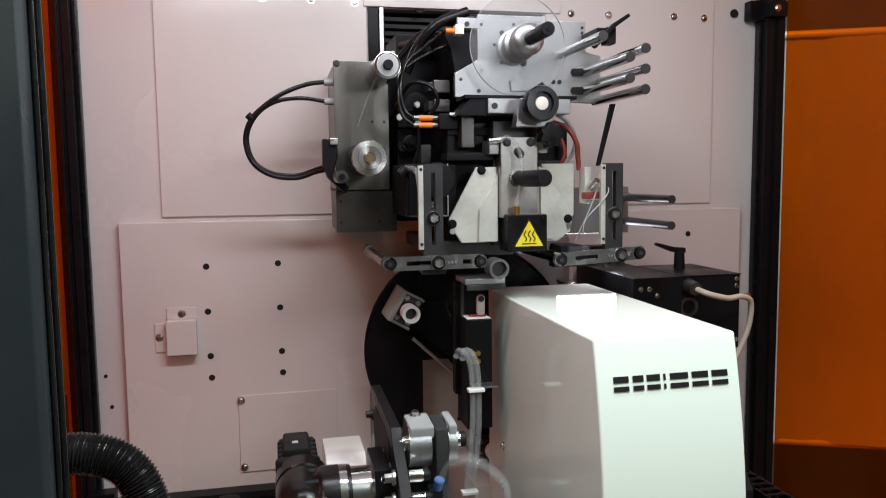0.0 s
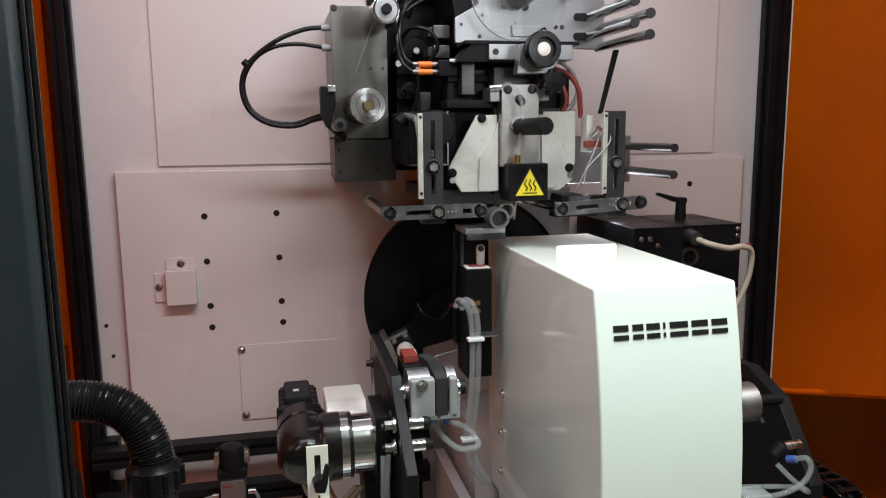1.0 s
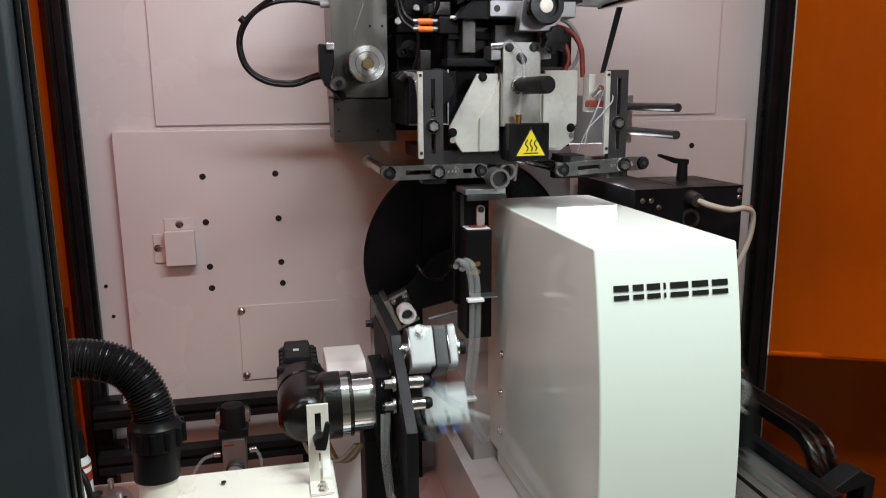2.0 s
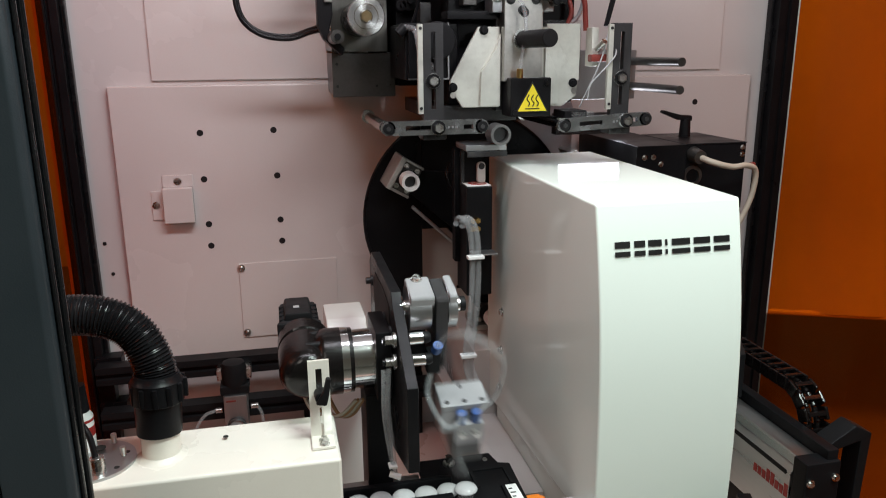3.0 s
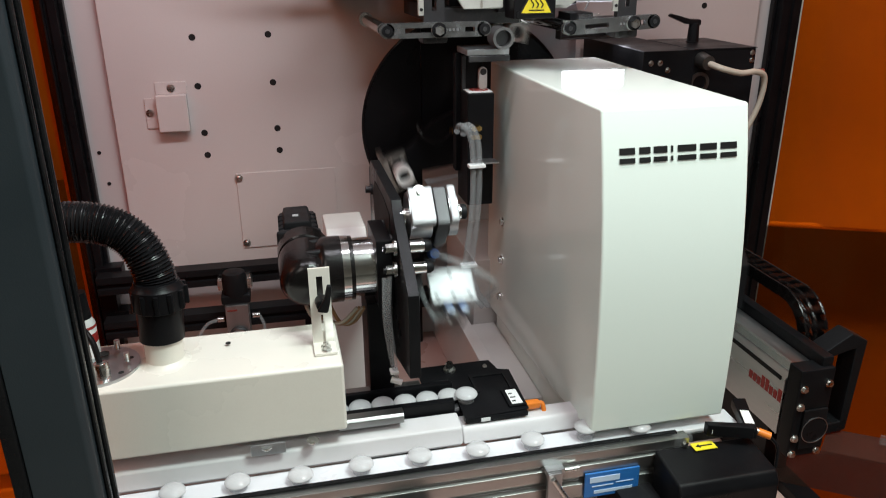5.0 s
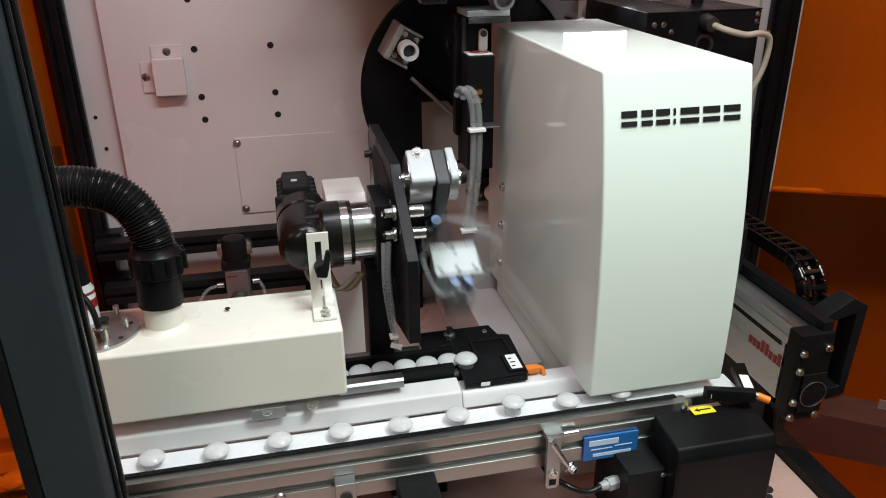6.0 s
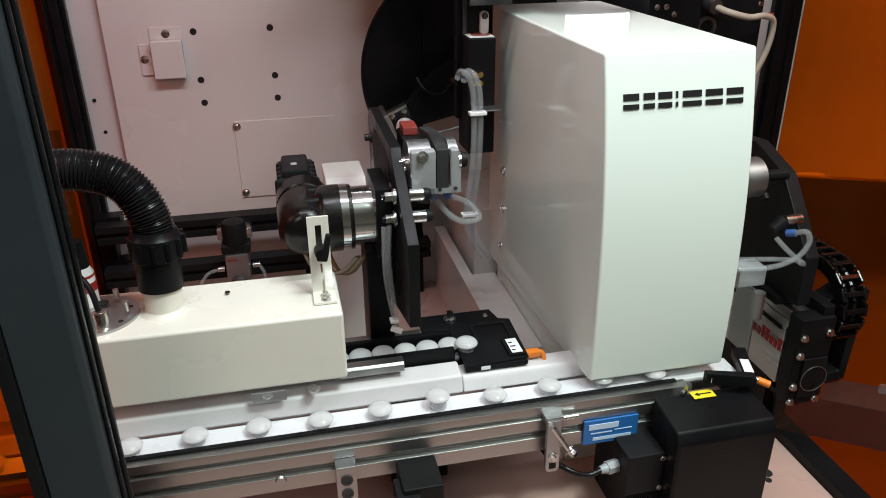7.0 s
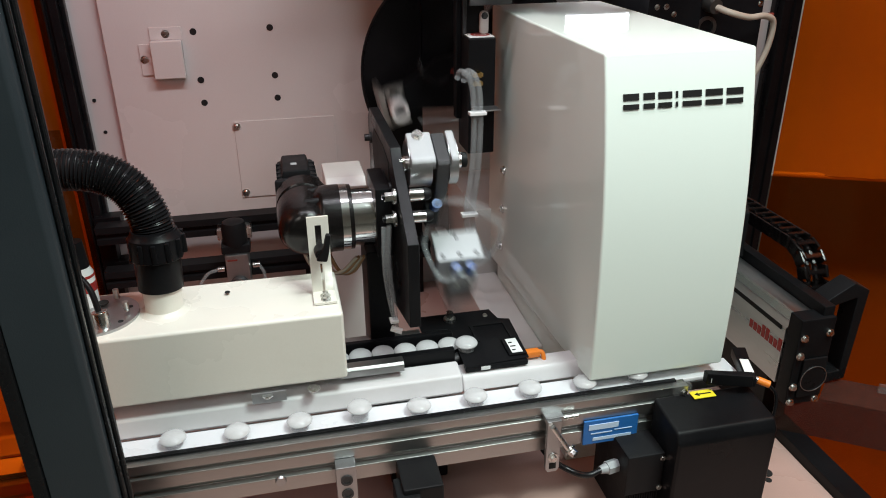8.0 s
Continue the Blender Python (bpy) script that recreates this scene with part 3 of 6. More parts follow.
# ---- vacuum hopper box with its hose ----
def hopper():
    t = thing("dust_box", (-0.1, 1.06, 0.845), "cream-white sheet-metal suction box over the guide track", "suction box", shift=(0.003, 0, 0.008))
    part("body", box(-0.443, 0.064, 0.988, 1.131, 0.8505, 0.962, 0.005, seg=3), CREAM, t)
    part("pipe", lathe((-0.187, 1.060, 0.962), (0, 0, 1), [(0.036, 0), (0.031, 0.002), (0.027, 0.006), (0.0265, 0.10), (0.0235, 0.10), (0.0235, 0.01)], 30), CREAM, t)
    part("cover_disc", rod((-0.280, 1.058, 0.962), (-0.280, 1.058, 0.9665), 0.058, seg=44), ALU, t, "round aluminium cover plate")
    for x, y in ((-0.238, 1.055), (-0.258, 1.098), (-0.33, 1.02)):
        part("stud", rod((x, y, 0.970), (x, y, 0.984), 0.0042, seg=12), ZINC, t)
    part("hole_disc", rod((-0.275, 1.085, 0.970), (-0.275, 1.085, 0.9712), 0.008, seg=16), HOLE_SHADE, t)
    for x, y in ((-0.243, 1.03), (-0.236, 1.072), (-0.1, 1.085)):
        part("hole_disc", rod((x, y, 0.966), (x, y, 0.9668), 0.004, seg=12), HOLE_SHADE, t)
    part("support_tab", box(-0.078, -0.028, 0.985, 0.99, 0.828, 0.846, 0.001), ALU, t)
    for x in (-0.055, 0.012):
        part("screw", bolt((x, 0.987, 0.842), (0, 0, -1), 0.006, 0.006), ZINC, t)
    # sensor canister and cable on the disc
    s = thing("sensor_probe", (-0.30, 1.09, 0.970), "white and red canister sensor with black cable", "sensor", shift=(0.01, 0, 0.0))
    part("canister", lathe((-0.305, 1.095, 0.971), (0, 0, 1), [(0.017, 0), (0.017, 0.055), (0.012, 0.065), (0.010, 0.085), (0.004, 0.09)], 24), LABEL, s)
    part("band", ring((-0.305, 1.095, 0.998), (0, 0, 1), 0.0174, 0.016, 0.014), RED, s)
    part("band", ring((-0.305, 1.095, 1.020), (0, 0, 1), 0.0174, 0.016, 0.004), RED, s)
    part("cap", rod((-0.305, 1.095, 1.035), (-0.305, 1.095, 1.075), 0.0135, 0.011), BLACK, s)
    part("plug", rod((-0.272, 1.022, 0.970), (-0.274, 1.026, 0.996), 0.011, seg=20, bevel=0.002), ZINC, s)
    part("cable", sweep([(-0.274, 1.026, 0.992), (-0.282, 1.033, 1.03), (-0.31, 1.05, 1.068), (-0.325, 1.08, 1.10), (-0.335, 1.12, 1.16), (-0.36, 1.16, 1.26)], 0.0042), RUBBER, s)
    # black corrugated hose
    h = thing("corrugated_hose", (-0.194, 1.06, 1.0), "black corrugated suction hose with a rubber cuff", "hose", shift=(0.003, 0, 0.008))
    cuff = lathe((-0.187, 1.060, 0.998), (0.03, 0.08, 1), [(0.0275, 0), (0.031, 0.001), (0.032, 0.045), (0.036, 0.048), (0.0365, 0.078), (0.033, 0.082), (0.031, 0.088)], 30)
    part("cuff", cuff, BLACK, h)
    for k in range(12):
        a = 2 * math.pi * k / 12
        x, y = -0.183 + 0.0358 * math.cos(a), 1.0655 + 0.0358 * math.sin(a)
        part("cuff_rib", box(x - 0.0035, x + 0.0035, y - 0.0035, y + 0.0035, 1.048, 1.076, 0.0015), BLACK, h)
    pts = [(-0.184, 1.066, 1.070), (-0.187, 1.070, 1.100), (-0.203, 1.076, 1.138), (-0.230, 1.08, 1.163), (-0.268, 1.082, 1.174), (-0.315, 1.085, 1.174), (-0.38, 1.09, 1.162), (-0.47, 1.10, 1.14)]
    part("tube", sweep(pts, 0.03, 24, steps=40, radii=lambda i, n: 0.0255 + 0.0035 * (0.5 + 0.5 * math.sin(i * 2 * math.pi / 4.6))), RUBBER, h)
    # slotted bracket with a clamping lever
    b = thing("slotted_bracket", (0.04, 1.04, 0.966), "cream slotted angle bracket with black clamping lever", "bracket", shift=(0.005, 0.014, 0.008))
    bm = slotted(0.023, 0.054, 0.9632, 1.087, 1.040, 1.044, [(0.034, 0.043, 1.042, 1.074), (0.0375, 0.0405, 0.985, 1.012)])
    box(0.023, 0.056, 1.004, 1.040, 0.9632, 0.9667, bm=bm)
    part("angle", bm, CREAM, b)
    for y in (1.012, 1.024):
        part("screw", bolt((0.041, y, 0.9667), (0, 0, 1), 0.0048, 0.007), ZINC, b)
    part("lever_hub", rod((0.040, 1.040, 1.036), (0.040, 1.018, 1.036), 0.0105, 0.009, bevel=0.002), MATT, b)
    part("lever_arm", prism([(0.031, 1.029), (0.047, 1.026), (0.051, 1.042), (0.055, 1.068), (0.048, 1.070), (0.043, 1.050)], "y", 1.012, 1.022, 0.003), MATT, b)


# ---- infeed track and sensor block ----
def infeed():
    t = thing("infeed_track", (0.2, 1.07, 0.80), "black infeed track with aluminium edge rail", "feed track", shift=(-0.006, 0.003, 0.003))
    part("bed", box(-0.1, 0.262, 1.036, 1.115, 0.79, 0.826, 0.002), BLACK, t)
    part("front_rail", box(-0.1, 0.250, 1.037, 1.050, 0.826, 0.847, 0.0015), BLACK, t)
    part("rear_rail", box(-0.1, 0.258, 1.09, 1.10, 0.826, 0.848, 0.0015), BLACK, t)
    part("edge_rail", prism([(1.006, 0.8405), (1.034, 0.8405), (1.034, 0.850), (1.026, 0.850), (1.026, 0.856), (1.010, 0.856), (1.006, 0.852)], "x", 0.062, 0.162, 0.0008), ALUX, t)
    part("rear_strip", box(0.06, 0.21, 1.116, 1.135, 0.815, 0.835, 0.002), ALUX, t)
    part("foot", box(0.14, 0.24, 1.05, 1.10, 0.58, 0.79, 0.003), BLACK, t)
    s = thing("stop_block", (0.31, 1.08, 0.83), "black machined stop block with a sensor label", "stop block", shift=(-0.010, 0.006, 0.003))
    part("plate", prism([(0.262, 0.997), (0.369, 1.004), (0.374, 1.128), (0.355, 1.134), (0.348, 1.168), (0.215, 1.168), (0.215, 1.117), (0.262, 1.117)], "z", 0.834, 0.8365, 0.0008), BLACK, s)
    part("base", box(0.262, 0.366, 1.040, 1.128, 0.806, 0.8338, 0.002), BLACK, s)
    part("front_edge", box(0.263, 0.366, 0.9985, 1.0125, 0.8255, 0.8338, 0.001), BLACK, s)
    rim = box(0.298, 0.3035, 1.064, 1.118, 0.8367, 0.8392)
    box(0.3565, 0.362, 1.064, 1.118, 0.8367, 0.8392, bm=rim)
    box(0.3035, 0.3565, 1.1125, 1.118, 0.8367, 0.8392, bm=rim)
    part("pocket_rim", rim, ANOD, s)
    part("sensor_head", box(0.338, 0.368, 1.010, 1.060, 0.8367, 0.8405, 0.001), BLACK, s)
    part("label", box(0.344, 0.362, 1.014, 1.056, 0.8406, 0.8412), LABEL, s, "white sensor label")
    part("label", box(0.288, 0.303, 0.9976, 0.9984, 0.8265, 0.8328), LABEL, s)
    for k in range(3):
        part("print_bar", box(0.346, 0.352 + 0.003 * (k % 2), 1.020 + 0.011 * k, 1.023 + 0.011 * k, 0.8413, 0.8417), INK, s)
    part("plug", box(0.368, 0.392, 1.012, 1.026, 0.826, 0.838, 0.003), ORANGE, s, "orange cable plug")
    part("plug_cable", sweep([(0.39, 1.019, 0.834), (0.397, 1.017, 0.830), (0.399, 1.01, 0.81)], 0.004), ORANGE, s)
    part("bolt", bolt((0.271, 1.147, 0.836), (0, 0, 1), 0.007, 0.016), ZINC, s)
    part("bolt", bolt((0.335, 1.147, 0.836), (0, 0, 1), 0.003, 0.004), ZINC, s)
    part("chute_tip", prism([(0.243, 1.036), (0.262, 1.036), (0.262, 1.052)], "z", 0.826, 0.832, 0.001), ALU, s)
    for k in range(6):
        cap("plastic_cap", (0.058 + 0.0366 * k, 1.071, 0.8292 + 0.0004 * (k % 3)), "caps on the infeed track", "frosted white plastic cap queued in the black track")
    cap("plastic_cap", (0.266, 1.054, 0.8395), "caps on the infeed track", "frosted white plastic cap waiting at the stop block")


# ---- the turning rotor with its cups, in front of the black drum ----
# placed nearer first, then scaled about the camera's eye so the view holds
NEAR_HUB = (0.420, 1.46, 1.193)
SCALE_FROM_EYE = Matrix.Translation((0, 0, 1.55)) @ Matrix.Diagonal((1.088, 1.088, 1.088, 1)) @ Matrix.Translation((0, 0, -1.55))
HUB = tuple(SCALE_FROM_EYE @ Vector(NEAR_HUB))


def scaled_from_eye(bm):
    """Scales drum and rotor away from the camera's eye to fit its view, clear of the cover."""
    bmesh.ops.transform(bm, matrix=SCALE_FROM_EYE, verts=bm.verts)
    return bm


def drum():
    t = thing("black_drum", (0.40, 1.6, 1.19), "black round steel drum plate behind the rotor", "drum")
    cx, cz, r = 0.398, 1.190, 0.222
    left = [(cx + r * math.cos(a), cz + r * math.sin(a)) for a in [radians(117 + k * (243 - 117) / 30) for k in range(31)]]
    part("side_plate", scaled_from_eye(prism(left, "y", 1.55, 1.566, 0.001)), BLACK, t)
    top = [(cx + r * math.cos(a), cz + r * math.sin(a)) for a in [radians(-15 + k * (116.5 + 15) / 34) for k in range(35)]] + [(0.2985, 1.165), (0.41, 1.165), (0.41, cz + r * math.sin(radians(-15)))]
    part("top_plate", scaled_from_eye(prism(top, "y", 1.552, 1.568)), BLACK, t)
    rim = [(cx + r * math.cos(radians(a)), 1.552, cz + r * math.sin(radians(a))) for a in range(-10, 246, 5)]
    part("rim", scaled_from_eye(sweep(rim, 0.0035, 8, steps=0)), ANOD, t)
    part("neck", rod((0.468, 1.70, 1.17), (0.468, 1.79, 1.17), 0.09), BLACK, t)
    part("duct", prism([(0.56, 1.24), (0.70, 1.24), (0.70, 1.40), (0.69, 1.425), (0.66, 1.44), (0.56, 1.44)], "y", 1.722, 1.78, 0.002), GREYPLASTIC, t, "pale bent sheet metal")


def rotor():
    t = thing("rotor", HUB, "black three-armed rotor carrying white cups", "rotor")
    part("hub", scaled_from_eye(rod((NEAR_HUB[0], 1.44, NEAR_HUB[2]), (NEAR_HUB[0], 1.55, NEAR_HUB[2]), 0.055, seg=36, bevel=0.003)), ANOD, t)
    face = NEAR_HUB[1] - 0.02
    part("hub_plate", scaled_from_eye(lathe((NEAR_HUB[0], face, NEAR_HUB[2]), (0, -1, 0), [(0.048, 0), (0.048, 0.006), (0.040, 0.008), (0.022, 0.008), (0.020, 0.016), (0.008, 0.018)], 36)), GREYST, t, "blued steel hub plate")
    for k in range(6):
        a = math.pi * k / 3 + 0.2
        x, z = NEAR_HUB[0] + 0.040 * math.cos(a), NEAR_HUB[2] + 0.040 * math.sin(a)
        part("hub_bolt", scaled_from_eye(bolt((x, face - 0.008, z), (0, -1, 0), 0.0042, 0.006, hexagon=False)), GREY, t)
        if k % 2:
            a += 0.45
            u, w = math.cos(a), math.sin(a)
            part("elbow_fitting", scaled_from_eye(rod((NEAR_HUB[0] + 0.056 * u, 1.470, NEAR_HUB[2] + 0.056 * w), (NEAR_HUB[0] + 0.082 * u, 1.462, NEAR_HUB[2] + 0.082 * w), 0.0058, seg=12)), BRICKRED if k == 1 else BRASS, t)
            part("air_line", scaled_from_eye(sweep([(NEAR_HUB[0] + 0.078 * u, 1.462, NEAR_HUB[2] + 0.078 * w), (NEAR_HUB[0] + 0.105 * u - 0.02 * w, 1.448, NEAR_HUB[2] + 0.105 * w + 0.02 * u), (NEAR_HUB[0] + 0.135 * u - 0.012 * w, 1.452, NEAR_HUB[2] + 0.135 * w + 0.012 * u), (NEAR_HUB[0] + 0.15 * u + 0.01 * w, 1.466, NEAR_HUB[2] + 0.15 * w - 0.01 * u)], 0.0034)), RUBBER, t)
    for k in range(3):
        turn = SCALE_FROM_EYE @ Matrix.Translation(NEAR_HUB) @ Matrix.Rotation(-radians(120 * k), 4, "Y") @ Matrix.Translation(-Vector(NEAR_HUB))

        def put(name, bm, mat, parent, label=""):
            bmesh.ops.transform(bm, matrix=turn, verts=bm.verts)
            return part(name, bm, mat, parent, label)
        hx, hy, hz = NEAR_HUB
        # built for the arm that points along +x, then turned
        arm = put("arm", prism([(hx + 0.02, hz - 0.062), (hx + 0.10, hz - 0.058), (hx + 0.165, hz - 0.030), (hx + 0.215, hz - 0.026), (hx + 0.215, hz + 0.022), (hx + 0.16, hz + 0.026), (hx + 0.02, hz + 0.055)], "y", 1.475, 1.497, 0.002), BLACK, t)
        cx = hx + 0.197
        put("bracket", prism([(cx - 0.021, hz - 0.034), (cx + 0.018, hz - 0.034), (cx + 0.018, hz + 0.034), (cx - 0.021, hz + 0.034)], "y", 1.458, 1.475, 0.0015), GREYST, arm)
        for e in (-0.034, 0.029):
            put("bracket_rim", box(cx - 0.021, cx + 0.018, 1.450, 1.4578, hz + e, hz + e + 0.005, 0.001), STEEL, arm)
        put("bracket_side", box(cx + 0.0185, cx + 0.030, 1.445, 1.53, hz - 0.034, hz + 0.034, 0.002), STEEL, arm)
        put("socket", rod((cx - 0.001, 1.458, hz), (cx - 0.001, 1.440, hz), 0.020, seg=28), ANOD, arm)
        put("cup", ring((cx, 1.452, hz), (0, -1, 0), 0.0175, 0.0118, 0.045), CUPMAT, arm, "white nylon cup")
        put("cup_floor", rod((cx, 1.424, hz), (cx, 1.450, hz), 0.0118), GREY, arm)
        for dx, dz in ((-0.013, -0.027), (0.011, -0.027), (-0.013, 0.027), (0.011, 0.027)):
            put("screw", bolt((cx + dx, 1.458, hz + dz * 0.8), (0, -1, 0), 0.0034, 0.004, hexagon=False), ZINC, arm)
        put("tie_rod", rod((hx + 0.16, 1.455, hz + 0.044), (hx + 0.05, 1.46, hz + 0.07), 0.0035), ALU, arm)
    return t


def anvil():
    t = thing("anvil_post", (0.415, 1.40, 1.25), "black steel anvil post with a white cup under the press head", "anvil", shift=(-0.008, 0, -0.004))
    part("post", box(0.352, 0.405, 1.448, 1.472, 1.12, 1.350, 0.003), BLACK, t)
    part("cap_plate", box(0.360, 0.440, 1.39, 1.47, 1.351, 1.362, 0.001), ALU, t)
    part("face_plate", box(0.370, 0.404, 1.4405, 1.447, 1.270, 1.346, 0.0015), BLACK, t)
    part("face_edge", box(0.362, 0.3695, 1.437, 1.447, 1.270, 1.346, 0.001), GREY, t)
    part("lip", box(0.362, 0.440, 1.385, 1.389, 1.340, 1.3505, 0.001), GREY, t)
    part("oval_plug", prism([(0.402 + 0.0085 * math.cos(a), 1.303 + 0.0085 * math.sin(a) + (0.013 if math.sin(a) > 0 else -0.013)) for a in [2 * math.pi * (k + 0.5) / 24 for k in range(24)]], "y", 1.430, 1.440, 0.002), CUPMAT, t, "white oval plug")
    part("screw", bolt((0.402, 1.430, 1.316), (0, -1, 0), 0.004, 0.004, hexagon=False), GREY, t)
    part("cup", ring((0.4195, 1.40, 1.383), (0, -1, 0), 0.0195, 0.0145, 0.04), GREYMET, t, "grey translucent cup")
    part("cup_core", rod((0.4195, 1.372, 1.383), (0.4195, 1.40, 1.383), 0.013), GREY, t)
    v = thing("valve_block", (0.38, 1.42, 1.15), "black valve block with a red and white warning sticker", "valve block", shift=(0.008, 0, 0))
    part("block", box(0.346, 0.398, 1.392, 1.47, 1.06, 1.278, 0.003), BLACK, v)
    part("sticker", box(0.349, 0.396, 1.396, 1.46, 1.2785, 1.2795), LABEL, v, "white sticker with a red ring")
    part("sticker_ring", ring((0.376, 1.424, 1.2797), (0, 0, 1), 0.018, 0.0125, 0.0006), RED, v)
    part("sticker_mark", box(0.367, 0.385, 1.42, 1.428, 1.2797, 1.2803), RED, v)
    part("bracket", box(0.352, 0.40, 1.360, 1.392, 1.150, 1.153, 0.001), ALU, v)
    for k in range(4):
        z = 1.215 - 0.016 * (k % 2)
        x = 0.355 + 0.010 * (k // 2)
        part("fitting", rod((x, 1.392, z), (x, 1.376, z), 0.0055, seg=6), BRASS, v)
    tubes = thing("air_tubes", (0.38, 1.36, 1.1), "pair of clear plastic air tubes with cable ties", "tubes", shift=(-0.026, 0, 0))
    for d in (0.0, 0.012):
        part("tube", sweep([(0.355 + d, 1.376, 1.212 - d * 0.5), (0.358 + d, 1.362, 1.226), (0.372 + d, 1.355, 1.215), (0.381 + d, 1.355, 1.17), (0.380 + d, 1.355, 1.06), (0.368 + d, 1.355, 0.95), (0.376 + d, 1.345, 0.90), (0.398 + d, 1.335, 0.865)], 0.0058), TUBE, tubes)
    for z, x in ((1.150, 0.388), (0.950, 0.374)):
        part("cable_tie", box(x - 0.016, x + 0.016, 1.346, 1.364, z - 0.003, z + 0.003, 0.001), LABEL, tubes)


# ---- pick-and-place drive: gear unit, plate, and the swinging gripper ----
PIVOT = (0.225, 1.12, 1.142)


def drive_plate(name, x0, label):
    t = thing(name, (x0, 1.12, 0.86), label, "drive plate")
    prof = [(1.125, 1.168), (1.11, 1.150), (0.988, 1.066), (0.988, 0.932), (1.17, 0.885), (1.385, 0.92), (1.385, 1.150), (1.36, 1.172)]
    part("plate", prism(prof, "x", x0 + 0.003, x0 + 0.020, 0.0015), ANOD, t)
    # near-black plate on the face, painted shade of the recess
    part("window", prism([(1.14, 1.03), (1.14, 1.14), (1.20, 1.150), (1.30, 1.150), (1.33, 1.12), (1.30, 1.03)], "x", x0 + 0.0018, x0 + 0.0034), HOLE_SHADE, t)
    for y, z in ((1.13, 1.10), (1.12, 1.06), (1.20, 1.10), (1.35, 1.12)):
        part("bolt", bolt((x0 + 0.003, y, z), (-1, 0, 0), 0.0065, 0.012, hexagon=False), GREY, t)
    return t


def gear_unit():
    x0 = 0.160
    p = drive_plate("drive_plate", x0, "black anodised plate carrying the pick-and-place drive")
    for z, l in ((1.112, 0.0), (1.077, 0.003)):
        part("stop_pin", rod((x0 + 0.020, 1.065, z), (x0 + 0.042 + l, 1.065, z), 0.0095, bevel=0.001), CHROME, p, "chrome stop pin with black tip")
        part("pin_tip", lathe((x0 + 0.042 + l, 1.065, z), (1, 0, 0), [(0.0095, 0), (0.0092, 0.006), (0.0065, 0.011), (0.001, 0.012)], 20), MATT, p)
        part("stop_nut", bolt((x0, 1.065, z), (-1, 0, 0), 0.0075, 0.016), ZINC, p)
        part("nut_shank", rod((x0 - 0.02, 1.065, z), (x0 - 0.006, 1.065, z), 0.005), RUBBER, p)
    part("air_line", sweep([(x0 - 0.012, 1.062, 1.068), (x0 - 0.016, 1.052, 1.01), (x0 - 0.012, 1.045, 0.95), (x0 - 0.010, 1.04, 0.905)], 0.0042), TUBE, p)
    part("air_line", sweep([(x0 - 0.020, 1.062, 1.066), (x0 - 0.022, 1.054, 1.0), (x0 - 0.016, 1.047, 0.94), (x0 - 0.008, 1.04, 0.90)], 0.0036), TUBE, p)
    part("cable_tie", box(x0 - 0.019, x0 - 0.006, 1.034, 1.05, 0.915, 0.919, 0.001), CUPMAT, p)
    part("cable_tie", rod((x0 - 0.018, 1.038, 0.906), (x0 - 0.002, 1.034, 0.900), 0.005, seg=8), CUPMAT, p)
    d = thing("drive_pedestal", (0.13, 1.15, 0.58), "black pedestal block under the gear unit", "pedestal")
    part("column", box(0.118, 0.1595, 1.12, 1.20, 0.58, 0.999, 0.003), BLACK, d)
    part("foot", box(0.09, 0.20, 1.118, 1.22, 0.58, 0.60, 0.002), BLACK, d)
    g = thing("gear_motor", (0.05, 1.15, 1.05), "black angle gearbox with polished flange and servo motor", "gear motor")
    z = 1.052
    part("flange", lathe((0.102, 1.15, z), (1, 0, 0), [(0.044, -0.004), (0.0475, 0.0), (0.0475, 0.032)], 40), CHROME, g)
    part("adapter", box(0.1345, 0.159, 1.098, 1.202, 1.0, 1.112, 0.002), BLACK, g)
    part("seal_ring", ring((0.0955, 1.15, z), (1, 0, 0), 0.0515, 0.03, 0.0062, seg=40), GLOSS, g)
    part("ring", ring((0.0835, 1.15, z), (1, 0, 0), 0.0525, 0.03, 0.0118, seg=40), CHROME, g)
    part("housing", lathe((0.050, 1.15, z), (1, 0, 0), [(0.035, -0.010), (0.046, -0.004), (0.052, 0.004), (0.053, 0.010), (0.053, 0.0332), (0.030, 0.0332)], 40), GLOSS, g)
    for k in range(7):
        a = 2 * math.pi * k / 7 + 0.3
        c, s = math.cos(a), math.sin(a)
        part("housing_bolt", rod((0.030, 1.15 + 0.043 * c, z + 0.043 * s), (0.052, 1.15 + 0.045 * c, z + 0.045 * s), 0.0055, bevel=0.001), MATT, g)
    part("elbow", lathe((0.029, 1.138, z), (0, 1, 0.12), [(0.001, -0.043), (0.026, -0.041), (0.036, -0.034), (0.0425, -0.02), (0.0435, 0.02), (0.043, 0.045), (0.0405, 0.047), (0.0405, 0.053), (0.043, 0.055), (0.043, 0.085)], 44), GLOSS, g)
    m = part("motor", box(-0.008, 0.056, 1.240, 1.36, 1.020, 1.086, 0.005), MATT, g)
    part("motor_flange", box(-0.013, 0.060, 1.226, 1.2395, 1.012, 1.094, 0.005), MATT, g)
    part("connector", prism([(-0.002, 1.084), (0.048, 1.084), (0.044, 1.098), (0.002, 1.098)], "y", 1.262, 1.352, 0.003), MATT, g)
    for k in range(4):
        part("rib", box(-0.0095, 0.0575, 1.266 + 0.022 * k, 1.272 + 0.022 * k, 1.030, 1.0875, 0.001), MATT, g)
    part("type_label", box(0.014, 0.036, 1.2250, 1.2258, 1.081, 1.0885), YELLOW, g)
    part("rating_label", box(0.016, 0.026, 1.292, 1.303, 1.0982, 1.0986), GREYPLASTIC, g)
